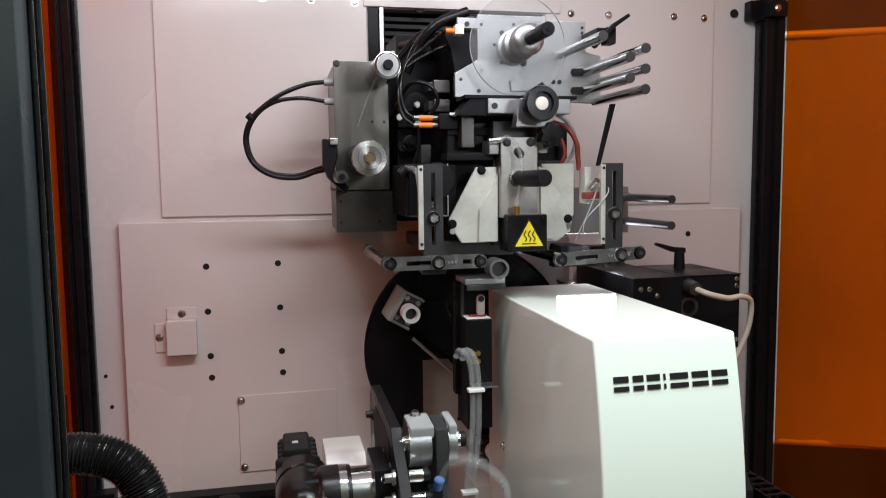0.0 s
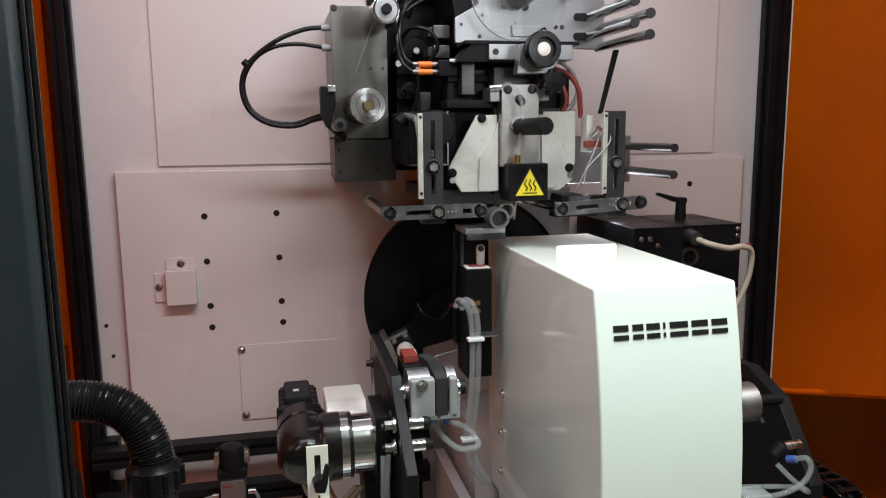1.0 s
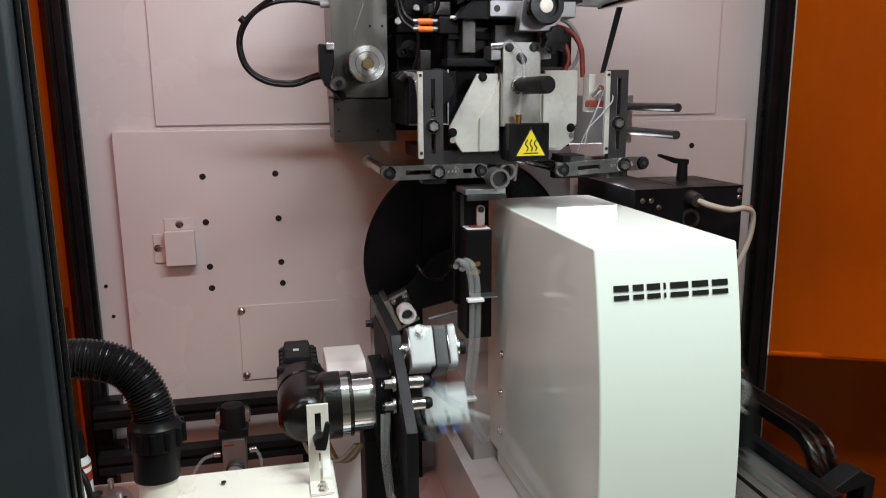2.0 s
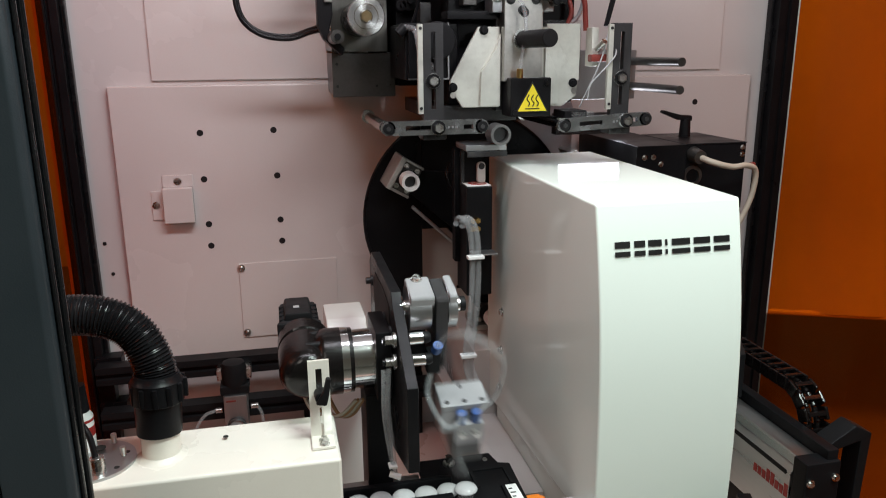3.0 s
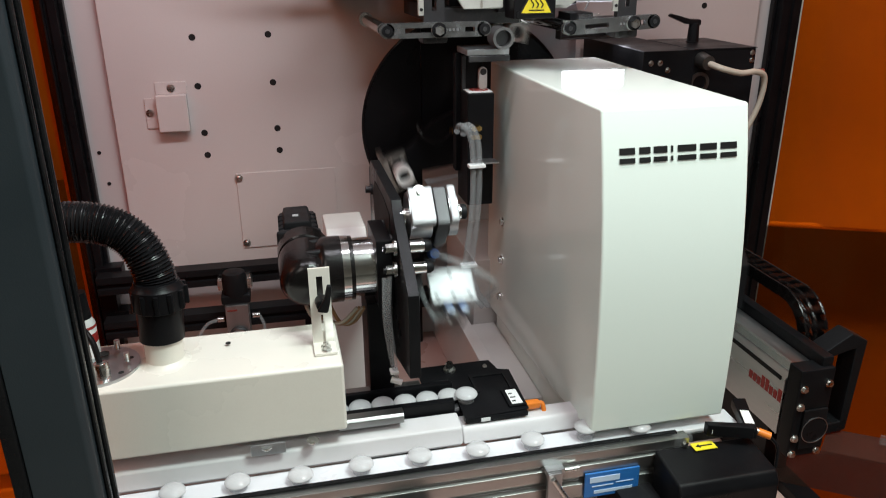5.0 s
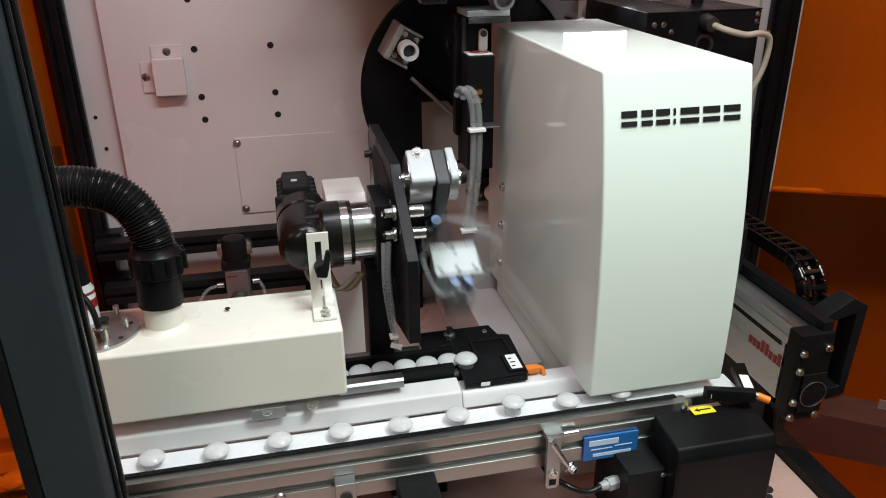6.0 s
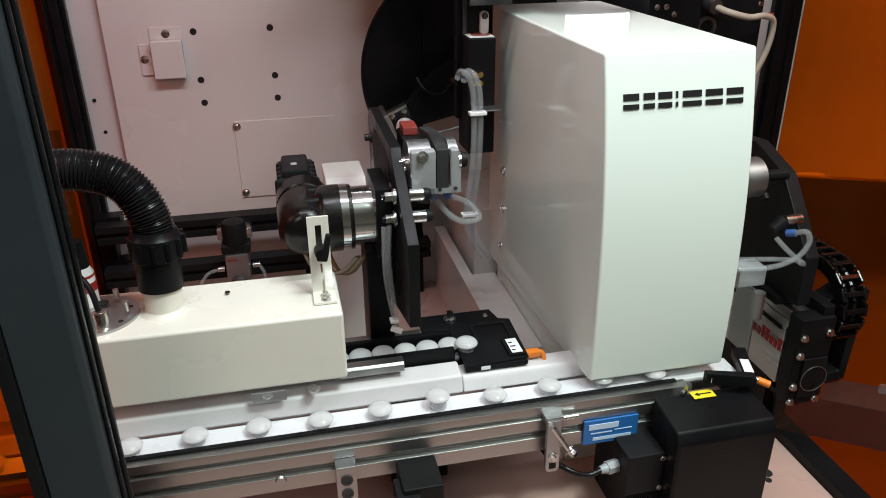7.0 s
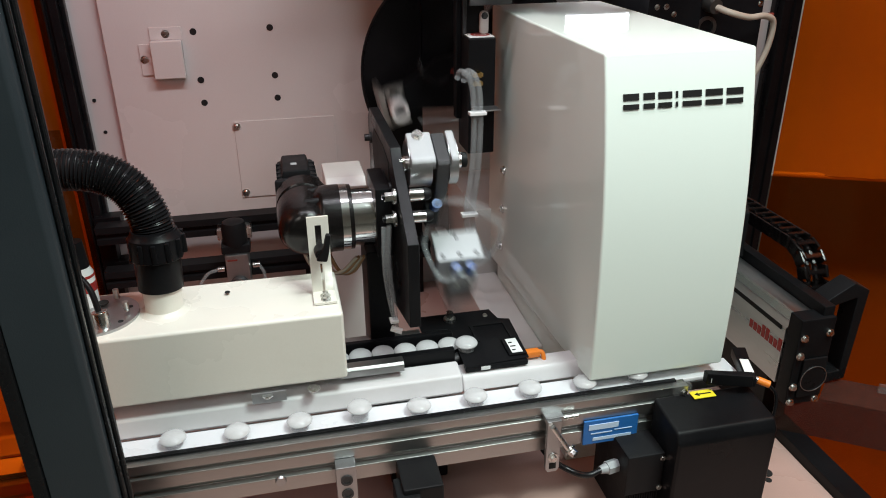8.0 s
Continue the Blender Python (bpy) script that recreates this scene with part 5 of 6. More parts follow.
    for pts, r, m in (([(0.540, 1.42, 1.66), (0.566, 1.41, 1.648), (0.582, 1.40, 1.62), (0.586, 1.40, 1.588), (0.588, 1.40, 1.565)], 0.005, BRICKRED), ([(0.535, 1.43, 1.668), (0.556, 1.42, 1.63), (0.562, 1.41, 1.60), (0.555, 1.41, 1.578)], 0.0045, BRICKRED),
                      ([(0.53, 1.45, 1.69), (0.575, 1.44, 1.665), (0.592, 1.43, 1.63), (0.585, 1.43, 1.595), (0.56, 1.42, 1.575)], 0.004, GREYPLASTIC),
                      ([(0.612, 1.35, 1.55), (0.626, 1.345, 1.525), (0.606, 1.34, 1.50), (0.580, 1.345, 1.47), (0.575, 1.35, 1.44)], 0.0014, GREYPLASTIC), ([(0.612, 1.352, 1.562), (0.602, 1.35, 1.522), (0.59, 1.35, 1.49), (0.575, 1.36, 1.45), (0.568, 1.37, 1.425)], 0.0014, GREYPLASTIC)):
        part("lead", sweep(pts, r), m, t)
    part("antenna_strip", prism([(0.604, 1.572), (0.612, 1.572), (0.643, 1.69), (0.632, 1.69)], "y", 1.352, 1.358, 0.0008), BLACK, t, "black strip")
    part("under_tray", box(0.535, 0.58, 1.36, 1.42, 1.400, 1.420, 0.002), BLACK, t)
    part("under_clip", box(0.548, 0.59, 1.35, 1.37, 1.406, 1.418, 0.001), CLEAR, t)
    for z in (1.507, 1.457):
        part("guide_rod", rod((0.735, 1.51, z), (0.735, 1.30, z), 0.0082), GREYST, t, "dark polished steel guide rod")
    part("rod_block", box(0.545, 0.75, 1.51, 1.53, 1.43, 1.53, 0.002), ALU, t)


CREAMSTEEL = material("plated_steel_plate", (0.62, 0.63, 0.57), 0.38, 0.45, vary=0.12, scale=16, fine=120, bump=0.25, dirt=(0.4, 0.38, 0.33), amount=0.4)


def side_bracket(name, x0, x1, a0, a1, za, zb, end, label):
    """An adjustable foil guide: an upright slotted bar and a tilted slotted arm with a long rod."""
    t = thing(name, ((x0 + x1) / 2, 1.34, 1.42), label, "foil guide")
    w = x1 - x0
    part("upright", slotted(x0 + 0.010, x1, 1.405, 1.577, 1.345, 1.360, [(x0 + 0.024, x0 + 0.032, 1.495, 1.562), (x0 + 0.024, x0 + 0.032, 1.43, 1.470)]), GREY, t)
    part("upright_edge", box(x0, x0 + 0.0095, 1.343, 1.352, 1.422, 1.575, 0.001), CREAMSTEEL, t)
    for z in (1.568, 1.432):
        part("edge_screw", rod((x0 + 0.005, 1.343, z), (x0 + 0.005, 1.3415, z), 0.0028, seg=12), INK, t)
    part("upright_bolt", bolt((x0 + 0.027, 1.345, 1.479), (0, -1, 0), 0.0085, 0.012), ZINC, t)
    part("bolt_washer", rod((x0 + 0.027, 1.345, 1.479), (x0 + 0.027, 1.340, 1.479), 0.0125), ANOD, t)
    dx, dz = a1 - a0, zb - za
    n = math.hypot(dx, dz)
    u, v = Vector((dx / n, 0, dz / n)), Vector((-dz / n, 0, dx / n))
    L, h = n, 0.0125
    bm = slotted(0, L, -h, h, 0, 0.010, [(L * 0.18, L * 0.46, -0.004, 0.004), (L * 0.80, L * 0.90, -0.004, 0.004)])
    for vert in bm.verts:
        p = vert.co.copy()
        vert.co = Vector((a0, 1.320, za)) + u * p.x + v * p.z + Vector((0, p.y, 0))
    part("arm", bm, WORN, t)
    for s in (0.0, 1.0):
        c = Vector((a0, 1.320, za)) + u * L * s
        part("arm_end", rod(c, c + Vector((0, 0.010, 0)), h, seg=24), WORN, t)
        part("end_roller", rod(c + Vector((0, -0.004, 0)), c + Vector((0, 0.001, 0)), 0.0095, seg=20), MATT, t)
        part("roller_screw", rod(c + Vector((0, -0.0055, 0)), c + Vector((0, -0.004, 0)), 0.0042, seg=6), GREY, t)
    b = Vector((x0 + 0.030, 1.320, za + dz * ((x0 + 0.03 - a0) / dx)))
    part("arm_bolt", bolt(b, (0, -1, 0), 0.0085, 0.012), ZINC, t)
    part("bolt_washer", rod(b, b + Vector((0, -0.005, 0)), 0.0125), ANOD, t)
    part("foot_clip", box(x0 + 0.006, x1 + 0.004, 1.34, 1.38, 1.376, 1.392, 0.003), GREY, t)
    for k in range(2):
        # black disc on the clip, painted shade of its hole
        part("clip_hole", rod((x0 + 0.016 + 0.018 * k, 1.34, 1.384), (x0 + 0.016 + 0.018 * k, 1.3385, 1.384), 0.0045, seg=14), INK, t)
    part("long_rod", rod(end, (end[0], 1.60, end[2]), 0.0105, seg=24), CHROME, t)
    part("rod_sleeve", ring((end[0], 1.56, end[2]), (0, 1, 0), 0.0135, 0.0106, 0.03), CHROME, t)
    for k in range(4):
        s = L * (0.60 + 0.04 * k)
        c = Vector((a0, 1.3195, za)) + u * s
        part("stamp_mark", box(c.x - 0.002, c.x + 0.002, 1.3192, 1.3202, c.z - 0.0022, c.z + 0.0022), ALU, t)
    return t


WORN = material("worn_grey_steel", (0.36, 0.37, 0.38), 0.24, 0.9, vary=0.2, scale=30, fine=160, bump=0.25, dirt=(0.5, 0.52, 0.5), amount=0.45)


def foil_mount():
    t = thing("foil_mount", (0.19, 1.6, 1.6), "brushed steel foil mount with rollers on the back wall", "foil mount")
    part("face_plate", box(0.126, 0.240, 1.595, 1.605, 1.530, 1.797, 0.001), BRUSH, t)
    part("case", box(0.128, 0.238, 1.605, 1.79, 1.532, 1.793, 0.002), BRUSH, t)
    part("lower_plate", box(0.126, 0.255, 1.60, 1.615, 1.440, 1.528, 0.0015), GREYST, t)
    part("lower_case", box(0.13, 0.25, 1.615, 1.79, 1.442, 1.528, 0.002), GREYST, t)
    for x, z in ((0.135, 1.462), (0.215, 1.462), (0.135, 1.506), (0.205, 1.672), (0.230, 1.672), (0.222, 1.604)):
        part("screw", rod((x, 1.595, z), (x, 1.5935, z), 0.003, seg=12), INK, t)
    part("corner_screw", bolt((0.133, 1.595, 1.791), (0, -1, 0), 0.0045, 0.004, hexagon=False), GREY, t)
    part("roller", rod((0.218, 1.60, 1.768), (0.218, 1.45, 1.768), 0.0265, seg=40, bevel=0.002), CHROME, t, "polished steel roller")
    part("roller_end", lathe((0.218, 1.45, 1.768), (0, -1, 0), [(0.022, 0), (0.021, 0.002), (0.010, 0.002)], 32), ALU, t)
    part("roller_nut", rod((0.218, 1.448, 1.768), (0.218, 1.436, 1.768), 0.0095, seg=18, bevel=0.002), MATT, t)
    part("spool", rod((0.180, 1.60, 1.592), (0.180, 1.462, 1.592), 0.034, seg=40), RUBBER, t, "black foil spool")
    part("spool_flange", lathe((0.180, 1.462, 1.592), (0, -1, 0), [(0.0345, 0), (0.0345, 0.010), (0.033, 0.012), (0.0225, 0.0122), (0.0215, 0.0112), (0.012, 0.0112), (0.011, 0.007)], 44), TURNED, t, "machined aluminium flange")
    part("spool_bolt", rod((0.180, 1.455, 1.592), (0.180, 1.443, 1.592), 0.0105, seg=6), BRASSY, t)
    part("idler", rod((0.128, 1.60, 1.557), (0.128, 1.47, 1.557), 0.0125, seg=28), GREYST, t)
    part("idler_face", rod((0.128, 1.47, 1.557), (0.128, 1.466, 1.557), 0.006), ANOD, t)
    part("tension_arm", prism([(0.098, 1.635), (0.128, 1.632), (0.128, 1.60), (0.120, 1.57), (0.150, 1.535), (0.143, 1.522), (0.108, 1.555), (0.098, 1.58)], "y", 1.555, 1.595, 0.003), MATT, t)
    part("arm_clip", box(0.112, 0.128, 1.548, 1.556, 1.622, 1.636, 0.002), ZINC, t)
    part("foil_web", sweep([(0.203, 1.50, 1.755), (0.180, 1.50, 1.70), (0.163, 1.50, 1.655)], 0.0012, 6), CLEAR, t)
    for z, z2 in ((1.756, 0), (1.716, 1)):
        part("gland", rod((0.128, 1.62, z), (0.108, 1.62, z), 0.0075, seg=12), GREYPLASTIC, t)
    c = thing("motor_cable", (-0.05, 1.62, 1.64), "black looped motor cables on the foil mount", "cable")
    part("cable", sweep([(0.110, 1.62, 1.756), (0.07, 1.62, 1.750), (0.015, 1.622, 1.727), (-0.038, 1.625, 1.685), (-0.056, 1.625, 1.64), (-0.045, 1.622, 1.592), (-0.008, 1.62, 1.563), (0.045, 1.615, 1.556), (0.085, 1.61, 1.568), (0.105, 1.60, 1.572)], 0.0048, 12), RUBBER, c)
    part("cable", sweep([(0.110, 1.62, 1.716), (0.06, 1.62, 1.722), (0.01, 1.622, 1.715), (-0.03, 1.632, 1.69), (-0.052, 1.632, 1.645), (-0.042, 1.630, 1.595), (-0.006, 1.628, 1.568), (0.045, 1.622, 1.562), (0.086, 1.615, 1.574), (0.105, 1.605, 1.580)], 0.0042, 12), RUBBER, c)
    part("cable_tie", rod((-0.042, 1.626, 1.680), (-0.050, 1.626, 1.688), 0.0075, seg=10), MATT, c)


GREYST = material("blued_steel", (0.11, 0.105, 0.10), 0.34, 0.85, vary=0.25, scale=12, fine=140, bump=0.2)


BRASSY = material("dull_brass", (0.20, 0.15, 0.08), 0.42, 0.9, vary=0.2, scale=40)


def turned_metal():
    """Bright lathe-turned face: fine rings that draw the light into a fan."""
    m = material("turned_aluminium", (0.66, 0.67, 0.66), 0.26, 1.0, vary=0.05, scale=20, fine=200, bump=0.0, spread=0.04)
    n, l = m.node_tree.nodes, m.node_tree.links
    b = n["Principled BSDF"]
    b.inputs["Anisotropic"].default_value = 0.85
    tangent = n.new("ShaderNodeTangent")
    tangent.direction_type, tangent.axis = "RADIAL", "Y"
    l.new(tangent.outputs["Tangent"], b.inputs["Tangent"])
    return m


TURNED = turned_metal()


def head_backing():
    """Dark frame, chain, sensors and cables in the opening behind the head."""
    t = thing("backing_unit", (0.33, 1.7, 1.65), "black steel head frame in the wall opening", "machine frame")
    part("frame_plate", box(0.262, 0.35, 1.62, 1.76, 1.46, 1.86, 0.003), BLACK, t)
    part("frame_beam", box(0.26, 0.60, 1.60, 1.76, 1.66, 1.70, 0.003), BLACK, t)
    part("frame_wing", prism([(0.330, 1.838), (0.397, 1.838), (0.397, 1.785), (0.352, 1.758), (0.345, 1.80)], "y", 1.46, 1.60, 0.002), BLACK, t)
    part("upper_block", box(0.35, 0.62, 1.55, 1.72, 1.71, 1.84, 0.004), BLACK, t)
    part("lower_block", box(0.245, 0.345, 1.42, 1.60, 1.478, 1.580, 0.004), BLACK, t)
    part("lower_panel", prism([(0.250, 1.482), (0.322, 1.482), (0.322, 1.576), (0.250, 1.576)], "y", 1.410, 1.4195, 0.001), ANOD, t)
    part("panel_edge", box(0.322, 0.3245, 1.405, 1.42, 1.482, 1.580), ALU, t)
    part("panel_edge", box(0.250, 0.3245, 1.405, 1.42, 1.479, 1.4815), ALU, t)
    part("motor_case", rod((0.30, 1.50, 1.548), (0.30, 1.39, 1.548), 0.034, seg=30, bevel=0.004), MATT, t)
    part("column", box(0.29, 0.312, 1.50, 1.54, 1.44, 1.62, 0.002), GREY, t)
    part("column", box(0.352, 0.378, 1.41, 1.45, 1.61, 1.672, 0.002), GREYST, t)
    part("cross_bar", box(0.32, 0.42, 1.40, 1.45, 1.585, 1.600, 0.002), ANOD, t)
    part("cross_bar", box(0.33, 0.43, 1.43, 1.47, 1.635, 1.650, 0.002), MATT, t)
    for x, z, r in ((0.302, 1.708, 0.028), (0.288, 1.628, 0.018), (0.272, 1.62, 0.012)):
        part("pulley", lathe((x, 1.62, z), (0, -1, 0), [(r, 0), (r, 0.016), (r * 0.8, 0.018), (r * 0.3, 0.018), (r * 0.25, 0.03)], 28), MATT, t)
    for x, z in ((0.262, 1.71), (0.262, 1.682), (0.30, 1.708), (0.302, 1.672)):
        part("nut", rod((x, 1.60, z), (x, 1.585, z), 0.007, seg=6), STEEL, t)
    for z in (1.735, 1.697):
        part("cylinder", box(0.318, 0.352, 1.50, 1.56, z - 0.012, z + 0.014, 0.003), GREYST, t)
        part("cylinder_cap", box(0.308, 0.318, 1.505, 1.555, z - 0.008, z + 0.010, 0.002), GREY, t)
    part("rail_bright", rod((0.27, 1.62, 1.835), (0.345, 1.55, 1.850), 0.006), GREYST, t)
    part("hanger", box(0.248, 0.256, 1.60, 1.62, 1.79, 1.82, 0.001), ALU, t)
    part("hanger", box(0.262, 0.268, 1.60, 1.62, 1.75, 1.81, 0.001), ALU, t)
    s = thing("sensor_plugs", (0.31, 1.47, 1.66), "orange sensor plugs with black leads", "sensor plugs")
    for z in (1.668, 1.654):
        part("plug", rod((0.275, 1.44, z), (0.302, 1.44, z), 0.0055, seg=14), ORANGE, s, "orange sensor plug")
        part("plug_nut", rod((0.265, 1.44, z), (0.275, 1.44, z), 0.005, seg=8), GREYST, s)
        part("plug_end", rod((0.302, 1.44, z), (0.312, 1.44, z), 0.0052, seg=8), GREYST, s)
    part("plug", rod((0.328, 1.43, 1.832), (0.345, 1.43, 1.832), 0.0055, seg=14), ORANGE, s, "orange sensor plug")
    part("plug_box", box(0.345, 0.362, 1.42, 1.44, 1.825, 1.843, 0.001), CUPMAT, s)
    part("sensor_body", box(0.312, 0.350, 1.425, 1.46, 1.645, 1.676, 0.003), BLACK, s)
    part("clip", box(0.332, 0.352, 1.42, 1.425, 1.672, 1.677, 0.001), LABEL, s)
    leads = thing("head_cables", (0.3, 1.5, 1.75), "bundle of black cables on the press head", "cables")
    for pts, r in (([(0.265, 1.44, 1.668), (0.25, 1.45, 1.685), (0.244, 1.46, 1.73), (0.262, 1.48, 1.78), (0.30, 1.47, 1.81), (0.328, 1.43, 1.832)], 0.0035),
                   ([(0.265, 1.44, 1.654), (0.245, 1.45, 1.675), (0.240, 1.46, 1.72), (0.256, 1.48, 1.765), (0.31, 1.48, 1.80), (0.37, 1.48, 1.825)], 0.0035),
                   ([(0.25, 1.55, 1.70), (0.27, 1.50, 1.74), (0.305, 1.48, 1.735), (0.322, 1.48, 1.705), (0.305, 1.49, 1.675)], 0.004),
                   ([(0.26, 1.60, 1.80), (0.30, 1.56, 1.845), (0.36, 1.53, 1.872), (0.44, 1.52, 1.880)], 0.007),
                   ([(0.272, 1.55, 1.77), (0.292, 1.52, 1.82), (0.33, 1.50, 1.86), (0.39, 1.50, 1.885)], 0.010),
                   ([(0.245, 1.50, 1.52), (0.26, 1.47, 1.56), (0.275, 1.45, 1.61), (0.275, 1.44, 1.655)], 0.003)):
        part("cable", sweep(pts, r), RUBBER, leads)
    d = thing("hose_loop", (0.27, 1.40, 1.53), "clear bent tube beside the drive motor", "tube")
    part("tube", sweep([(0.245, 1.42, 1.572), (0.262, 1.40, 1.565), (0.268, 1.39, 1.53), (0.285, 1.39, 1.505), (0.30, 1.40, 1.50)], 0.006), TUBE, d)
    part("plug", rod((0.246, 1.42, 1.572), (0.234, 1.42, 1.56), 0.010), MATT, d)


def strip_light_case():
    t = thing("strip_light_case", (0.692, 1.62, 1.37), "small grey strip light housing under the press head", "strip light")
    bm = box(0.612, 0.772, 1.600, 1.625, 1.348, 1.352, 0.001)
    box(0.612, 0.772, 1.600, 1.625, 1.390, 1.394, 0.001, bm=bm)
    box(0.612, 0.616, 1.600, 1.625, 1.352, 1.390, bm=bm)
    box(0.768, 0.772, 1.600, 1.625, 1.352, 1.390, bm=bm)
    box(0.612, 0.772, 1.625, 1.630, 1.348, 1.394, 0.001, bm=bm)
    part("housing", bm, GREY, t)
    part("arm", box(0.685, 0.700, 1.6305, 1.721, 1.362, 1.378, 0.001), GREY, t)


def camera_case():
    t = thing("control_case", (0.8, 1.55, 1.25), "black control case with clamping lever and beige cable", "control case")
    part("case", box(0.734, 0.848, 1.452, 1.76, 1.17, 1.336, 0.0015), BLACK, t)
    part("front", box(0.8485, 0.993, 1.460, 1.66, 1.17, 1.334, 0.0015), BLACK, t)
    part("lid_lip", box(0.8485, 0.994, 1.4585, 1.661, 1.3345, 1.3365, 0.0005), ANOD, t)
    for x, z in ((0.752, 1.312), (0.772, 1.312), (0.790, 1.297), (0.985, 1.31), (0.985, 1.19), (0.985, 1.325)):
        part("screw", bolt((x, 1.4525 if x < 0.84 else 1.46, z), (0, -1, 0), 0.0038, 0.003, hexagon=False), ZINC, t)
    part("connector", rod((0.868, 1.47, 1.315), (0.868, 1.43, 1.311), 0.017, 0.014), GREYST, t)
    part("socket", ring((0.868, 1.46, 1.268), (0, -1, 0), 0.022, 0.015, 0.004), GREYST, t)
    part("beige_cable", sweep([(0.868, 1.44, 1.312), (0.885, 1.41, 1.303), (0.93, 1.41, 1.292), (0.97, 1.42, 1.292), (1.0, 1.43, 1.278), (1.005, 1.44, 1.23), (0.995, 1.45, 1.18), (0.975, 1.46, 1.13)], 0.0062), BEIGE, t)
    part("side_knob", rod((1.0, 1.45, 1.288), (1.01, 1.45, 1.288), 0.005), BRICKRED, t)
    part("lever_post", rod((0.926, 1.60, 1.336), (0.926, 1.60, 1.376), 0.013, 0.011), MATT, t)
    part("lever", prism([(0.939, 1.370), (0.939, 1.383), (0.912, 1.385), (0.866, 1.397), (0.862, 1.391), (0.905, 1.374)], "y", 1.592, 1.608, 0.003), MATT, t)


def service_rails():
    for k, z in enumerate((0.83, 0.72)):
        t = thing("mounting_rail", (0.0, 1.72, z), "black grooved mounting rail along the back of the bed", "rail", "mounting rails")
        part("rail", prism([(1.70, z - 0.020), (1.70, z - 0.006), (1.708, z - 0.005), (1.708, z + 0.005), (1.70, z + 0.006), (1.70, z + 0.022), (1.74, z + 0.022), (1.74, z - 0.020)], "x", -0.42, 0.34, 0.001), ANOD, t)
        for x in (-0.40, 0.30):
            part("bracket", box(x, x + 0.03, 1.741, 1.781, z - 0.03, z + 0.03, 0.002), BLACK, t)
    for x in (-0.41, 0.05, 0.31):
        p = thing("rail_post", (x, 1.75, 0.58), "black upright post carrying the mounting rails", "post", "rail posts")
        part("post", box(x - 0.018, x + 0.018, 1.742, 1.778, 0.58, 0.86, 0.002), BLACK, p)
    r = thing("air_regulator", (-0.12, 1.66, 0.72), "black and silver air regulator with round gauge", "air regulator")
    part("bowl", lathe((-0.12, 1.665, 0.800), (0, 0, 1), [(0.026, 0), (0.028, 0.004), (0.028, 0.040), (0.024, 0.055), (0.012, 0.060)], 28), MATT, r)
    part("collar", box(-0.152, -0.088, 1.64, 1.70, 0.785, 0.806, 0.004), MATT, r)
    part("bracket", box(-0.158, -0.082, 1.66, 1.70, 0.812, 0.838, 0.003), ZINC, r)
    part("body", box(-0.146, -0.094, 1.635, 1.69, 0.690, 0.785, 0.004), ALU, r)
    part("gauge", lathe((-0.120, 1.635, 0.712), (0, -1, 0), [(0.021, 0), (0.021, 0.010), (0.018, 0.012), (0.017, 0.009), (0.001, 0.009)], 30), GREY, r)
    part("gauge_face", rod((-0.120, 1.6265, 0.712), (-0.120, 1.6255, 0.712), 0.0165), GREYPLASTIC, r)
    part("needle", box(-0.1205, -0.1195, 1.6250, 1.6255, 0.705, 0.722), INK, r)
    part("print_bar", box(-0.141, -0.119, 1.6340, 1.6349, 0.771, 0.7745), BRICKRED, r)
    part("fitting", rod((-0.088, 1.66, 0.745), (-0.072, 1.66, 0.745), 0.006), ZINC, r)
    part("fitting", rod((-0.152, 1.66, 0.742), (-0.166, 1.66, 0.742), 0.006), ZINC, r)
    part("line", sweep([(-0.164, 1.66, 0.742), (-0.19, 1.655, 0.735), (-0.212, 1.65, 0.705), (-0.225, 1.65, 0.66)], 0.004), TUBE, r)
    part("line", sweep([(-0.074, 1.66, 0.745), (-0.064, 1.655, 0.72), (-0.064, 1.65, 0.66)], 0.004), TUBE, r)
    c = thing("wall_cover", (-0.215, 1.775, 1.2), "small white cover plate screwed to the wall panel", "cover plate")
    part("box", box(-0.248, -0.183, 1.758, 1.782, 1.160, 1.240, 0.003), PANEL, c)
    part("tab", box(-0.248, -0.182, 1.7785, 1.782, 1.240, 1.266, 0.001), PANEL, c)
    part("tab", box(-0.274, -0.248, 1.7785, 1.782, 1.166, 1.232, 0.001), PANEL, c)
    for x, z in ((-0.215, 1.252), (-0.265, 1.200)):
        part("screw", bolt((x, 1.7785, z), (0, -1, 0), 0.0055, 0.003, hexagon=False), ZINC, c)


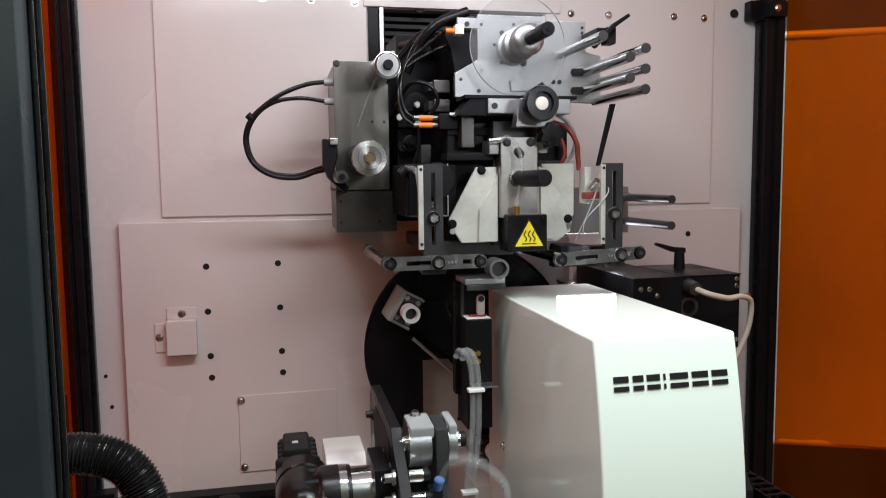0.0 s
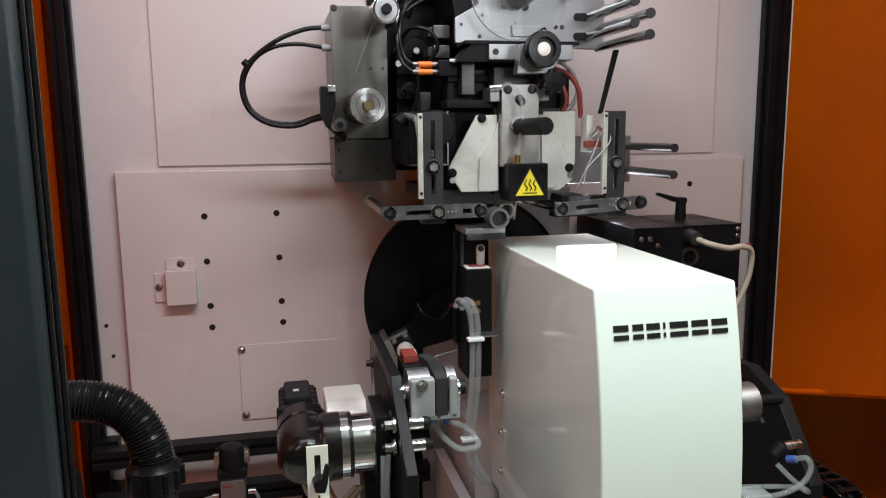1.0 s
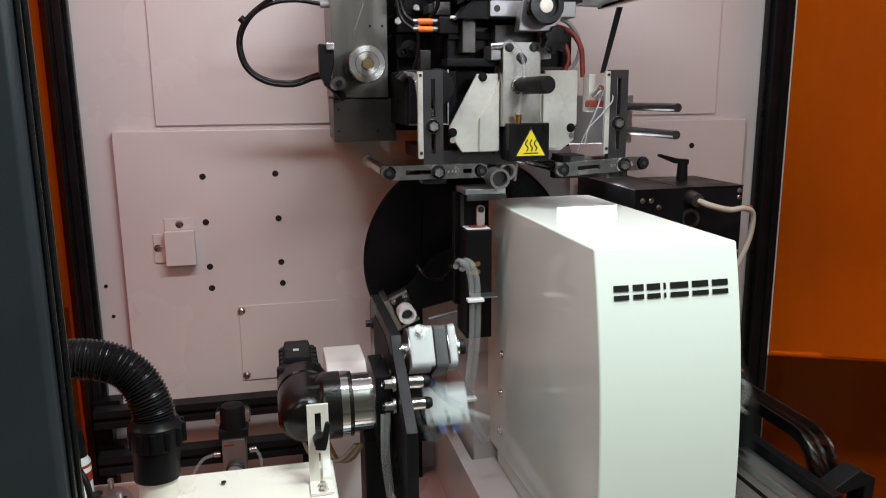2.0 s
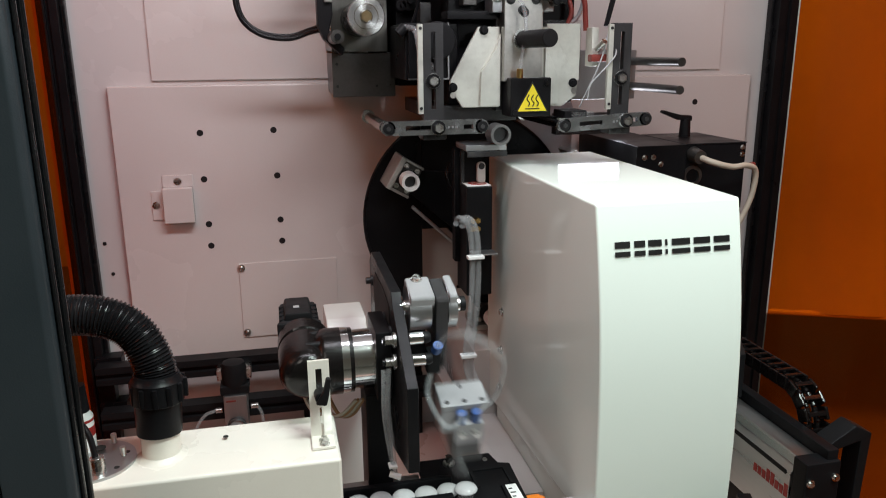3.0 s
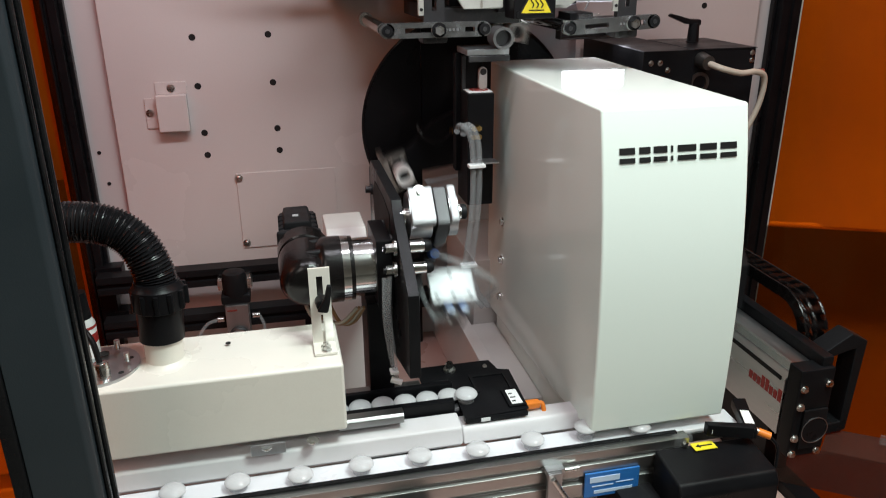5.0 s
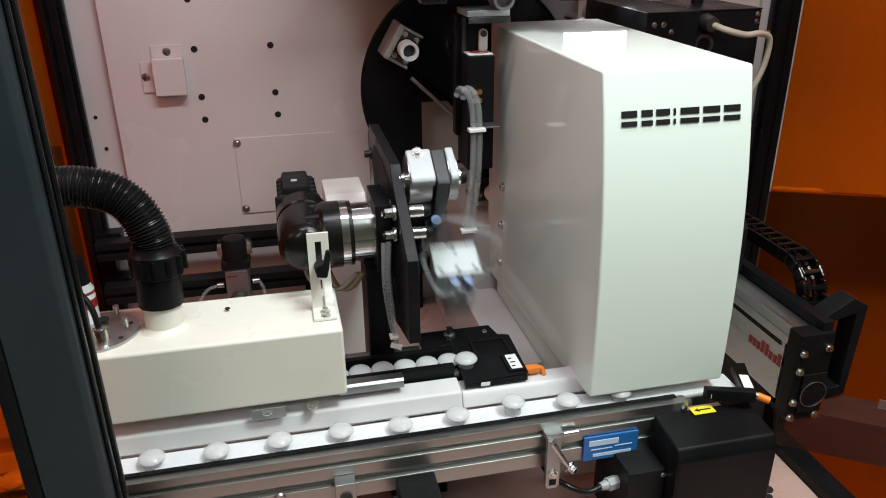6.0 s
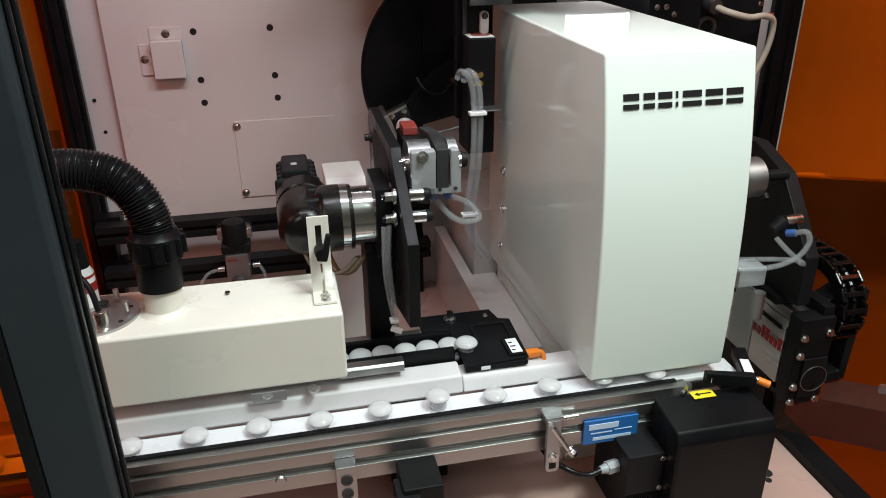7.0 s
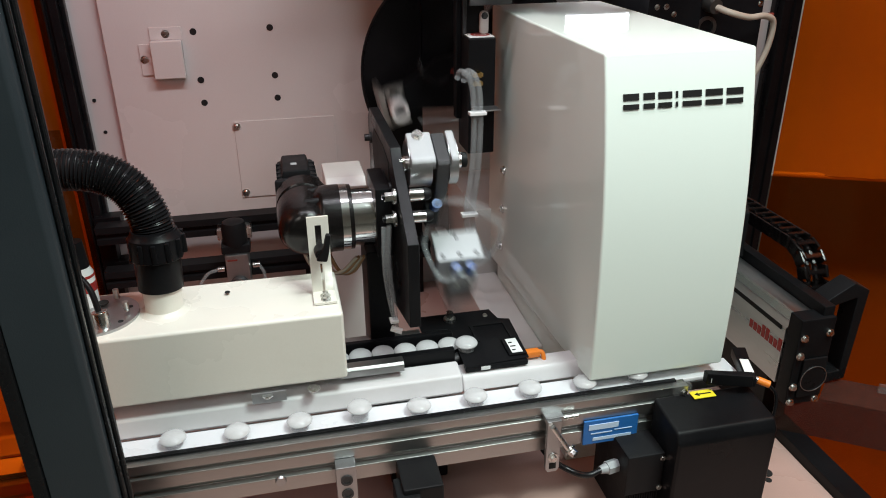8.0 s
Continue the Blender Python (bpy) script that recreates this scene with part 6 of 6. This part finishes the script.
def belt_sensor():
    t = thing("belt_sensor", (0.68, 0.93, 0.81), "black light sensor with white label and orange plug", "sensor")
    part("body", prism([(0.628, 0.935), (0.628, 0.922), (0.694, 0.898), (0.700, 0.912)], "z", 0.801, 0.822, 0.002), BLACK, t)
    part("arm", prism([(0.683, 0.905), (0.700, 0.898), (0.735, 0.985), (0.712, 0.990)], "z", 0.801, 0.818, 0.002), BLACK, t)
    part("label", prism([(0.690, 0.918), (0.704, 0.913), (0.716, 0.948), (0.703, 0.953)], "z", 0.8185, 0.8195), LABEL, t)
    part("label", box(0.634, 0.648, 0.9195, 0.9205, 0.806, 0.814), LABEL, t)
    part("plug", rod((0.706, 0.905, 0.81), (0.722, 0.895, 0.805), 0.006), ORANGE, t, "orange cable plug")
    part("plug_nut", rod((0.700, 0.908, 0.812), (0.707, 0.904, 0.81), 0.005), ZINC, t)
    part("lead", sweep([(0.721, 0.895, 0.805), (0.731, 0.887, 0.79), (0.731, 0.882, 0.76), (0.724, 0.88, 0.72)], 0.0028), RUBBER, t)
    g = thing("tinted_guard", (0.88, 1.0, 0.60), "brown tinted clear plastic guard strip", "guard")
    part("face", prism([(0.849, 1.023), (1.10, 0.853), (1.102, 0.856), (0.851, 1.026)], "z", 0.6005, 0.680), SMOKED, g)
    part("flange", prism([(0.907, 0.985), (1.10, 0.853), (1.16, 0.909), (0.967, 1.041)], "z", 0.6803, 0.6835), SMOKED, g)
    part("end_tab", prism([(1.022, 0.975), (1.075, 0.942), (1.076, 0.945), (1.023, 0.978)], "z", 0.6837, 0.702), CLEAR, g)


# ---- caps that ride on the belt: a feed stack inside the cover, then the belt ----
SPEED, FEED_X, BELT_Y, BELT_Z = 0.120, 0.560, 0.963, 0.7994
RIDERS = []


def riding_caps():
    for i in range(20):
        x8 = -0.0995 + 0.0893 * (i - 8)
        tall = 2.0 if i == 10 else 1.15 if i % 3 == 0 else 1.0
        RIDERS.append((cap("plastic_cap", (x8, BELT_Y + 0.003 * math.sin(i * 2.1), BELT_Z), "caps on the belt", "frosted white plastic cap riding on the white belt", tall), x8))


CYCLE, PICK = 0.7444, 7.385


def glide(f):
    f = min(1, max(0, f))
    return f * f * (3 - 2 * f)


def motions():
    # times of the machine's cycle: 0 is the middle of the picking dwell
    steps = [k / 30 for k in range(241)]

    def phase(t):
        return (t - PICK) / CYCLE

    def swing(t):
        c = (phase(t) + 0.5) % 1 - 0.5
        if c < 0:
            return 1 - glide((c + 0.33) / 0.25)
        return glide((c - 0.055) / 0.21)

    def index(t):
        p = phase(t)
        n = math.floor(p + 0.5)
        c = p - n
        return -120 * n - 54 * (glide((c + 0.24) / 0.22) - 1) - 66 * glide((c - 0.235) / 0.18)

    def slide(t):
        c = phase(t) % 1
        return 1 - glide((c - 0.215) / 0.215) + glide((c - 0.61) / 0.21)
    walk(GRIPPER, [(t, Matrix.Translation(PIVOT) @ Matrix.Rotation(radians(92 * swing(t)), 4, "X")) for t in steps])
    walk(ROTOR, [(t, Matrix.Translation(HUB) @ Matrix.Rotation(radians(-150 - index(t)), 4, "Y")) for t in steps])
    walk(CARRIAGE, [(t, Matrix.Translation((SLIDE[0], SLIDE[1] + 0.20 * slide(t), SLIDE[2]))) for t in steps])
    walk_chain(slide)
    for k, (ob, x8) in enumerate(RIDERS):
        y = ob.location.y
        start = 8 - (FEED_X - x8) / SPEED
        wait = BELT_Z + 0.04 + 0.024 * (k % 14)
        rows = []
        for n in range(81):
            t = n / 10
            if t >= start:
                rows.append((t, pose(x8 + (8 - t) * SPEED, y, BELT_Z)))
            else:
                f = glide((t - start + 0.3) / 0.3)
                rows.append((t, pose(FEED_X, 0.99 + (y - 0.99) * f, wait + (BELT_Z - wait) * f)))
        walk(ob, rows)


structure()
machine_cover()
conveyor()
hopper()
infeed()
drum()
ROTOR = rotor()
anvil()
gear_unit()
GRIPPER = gripper("swing_gripper", PIVOT, "silver and grey vacuum gripper with clear air tubes")
CARRIAGE = linear_module()
reel_plate()
press_head()
side_bracket("foil_guide", 0.254, 0.300, 0.196, 0.364, 1.400, 1.400, (0.192, 1.335, 1.402), "dark steel adjustable foil guide with slotted arms")
side_bracket("foil_guide", 0.610, 0.656, 0.520, 0.680, 1.397, 1.405, (0.522, 1.335, 1.399), "dark steel adjustable foil guide with a worn arm")
foil_mount()
head_backing()
strip_light_case()
camera_case()
service_rails()
belt_sensor()
riding_caps()
motions()
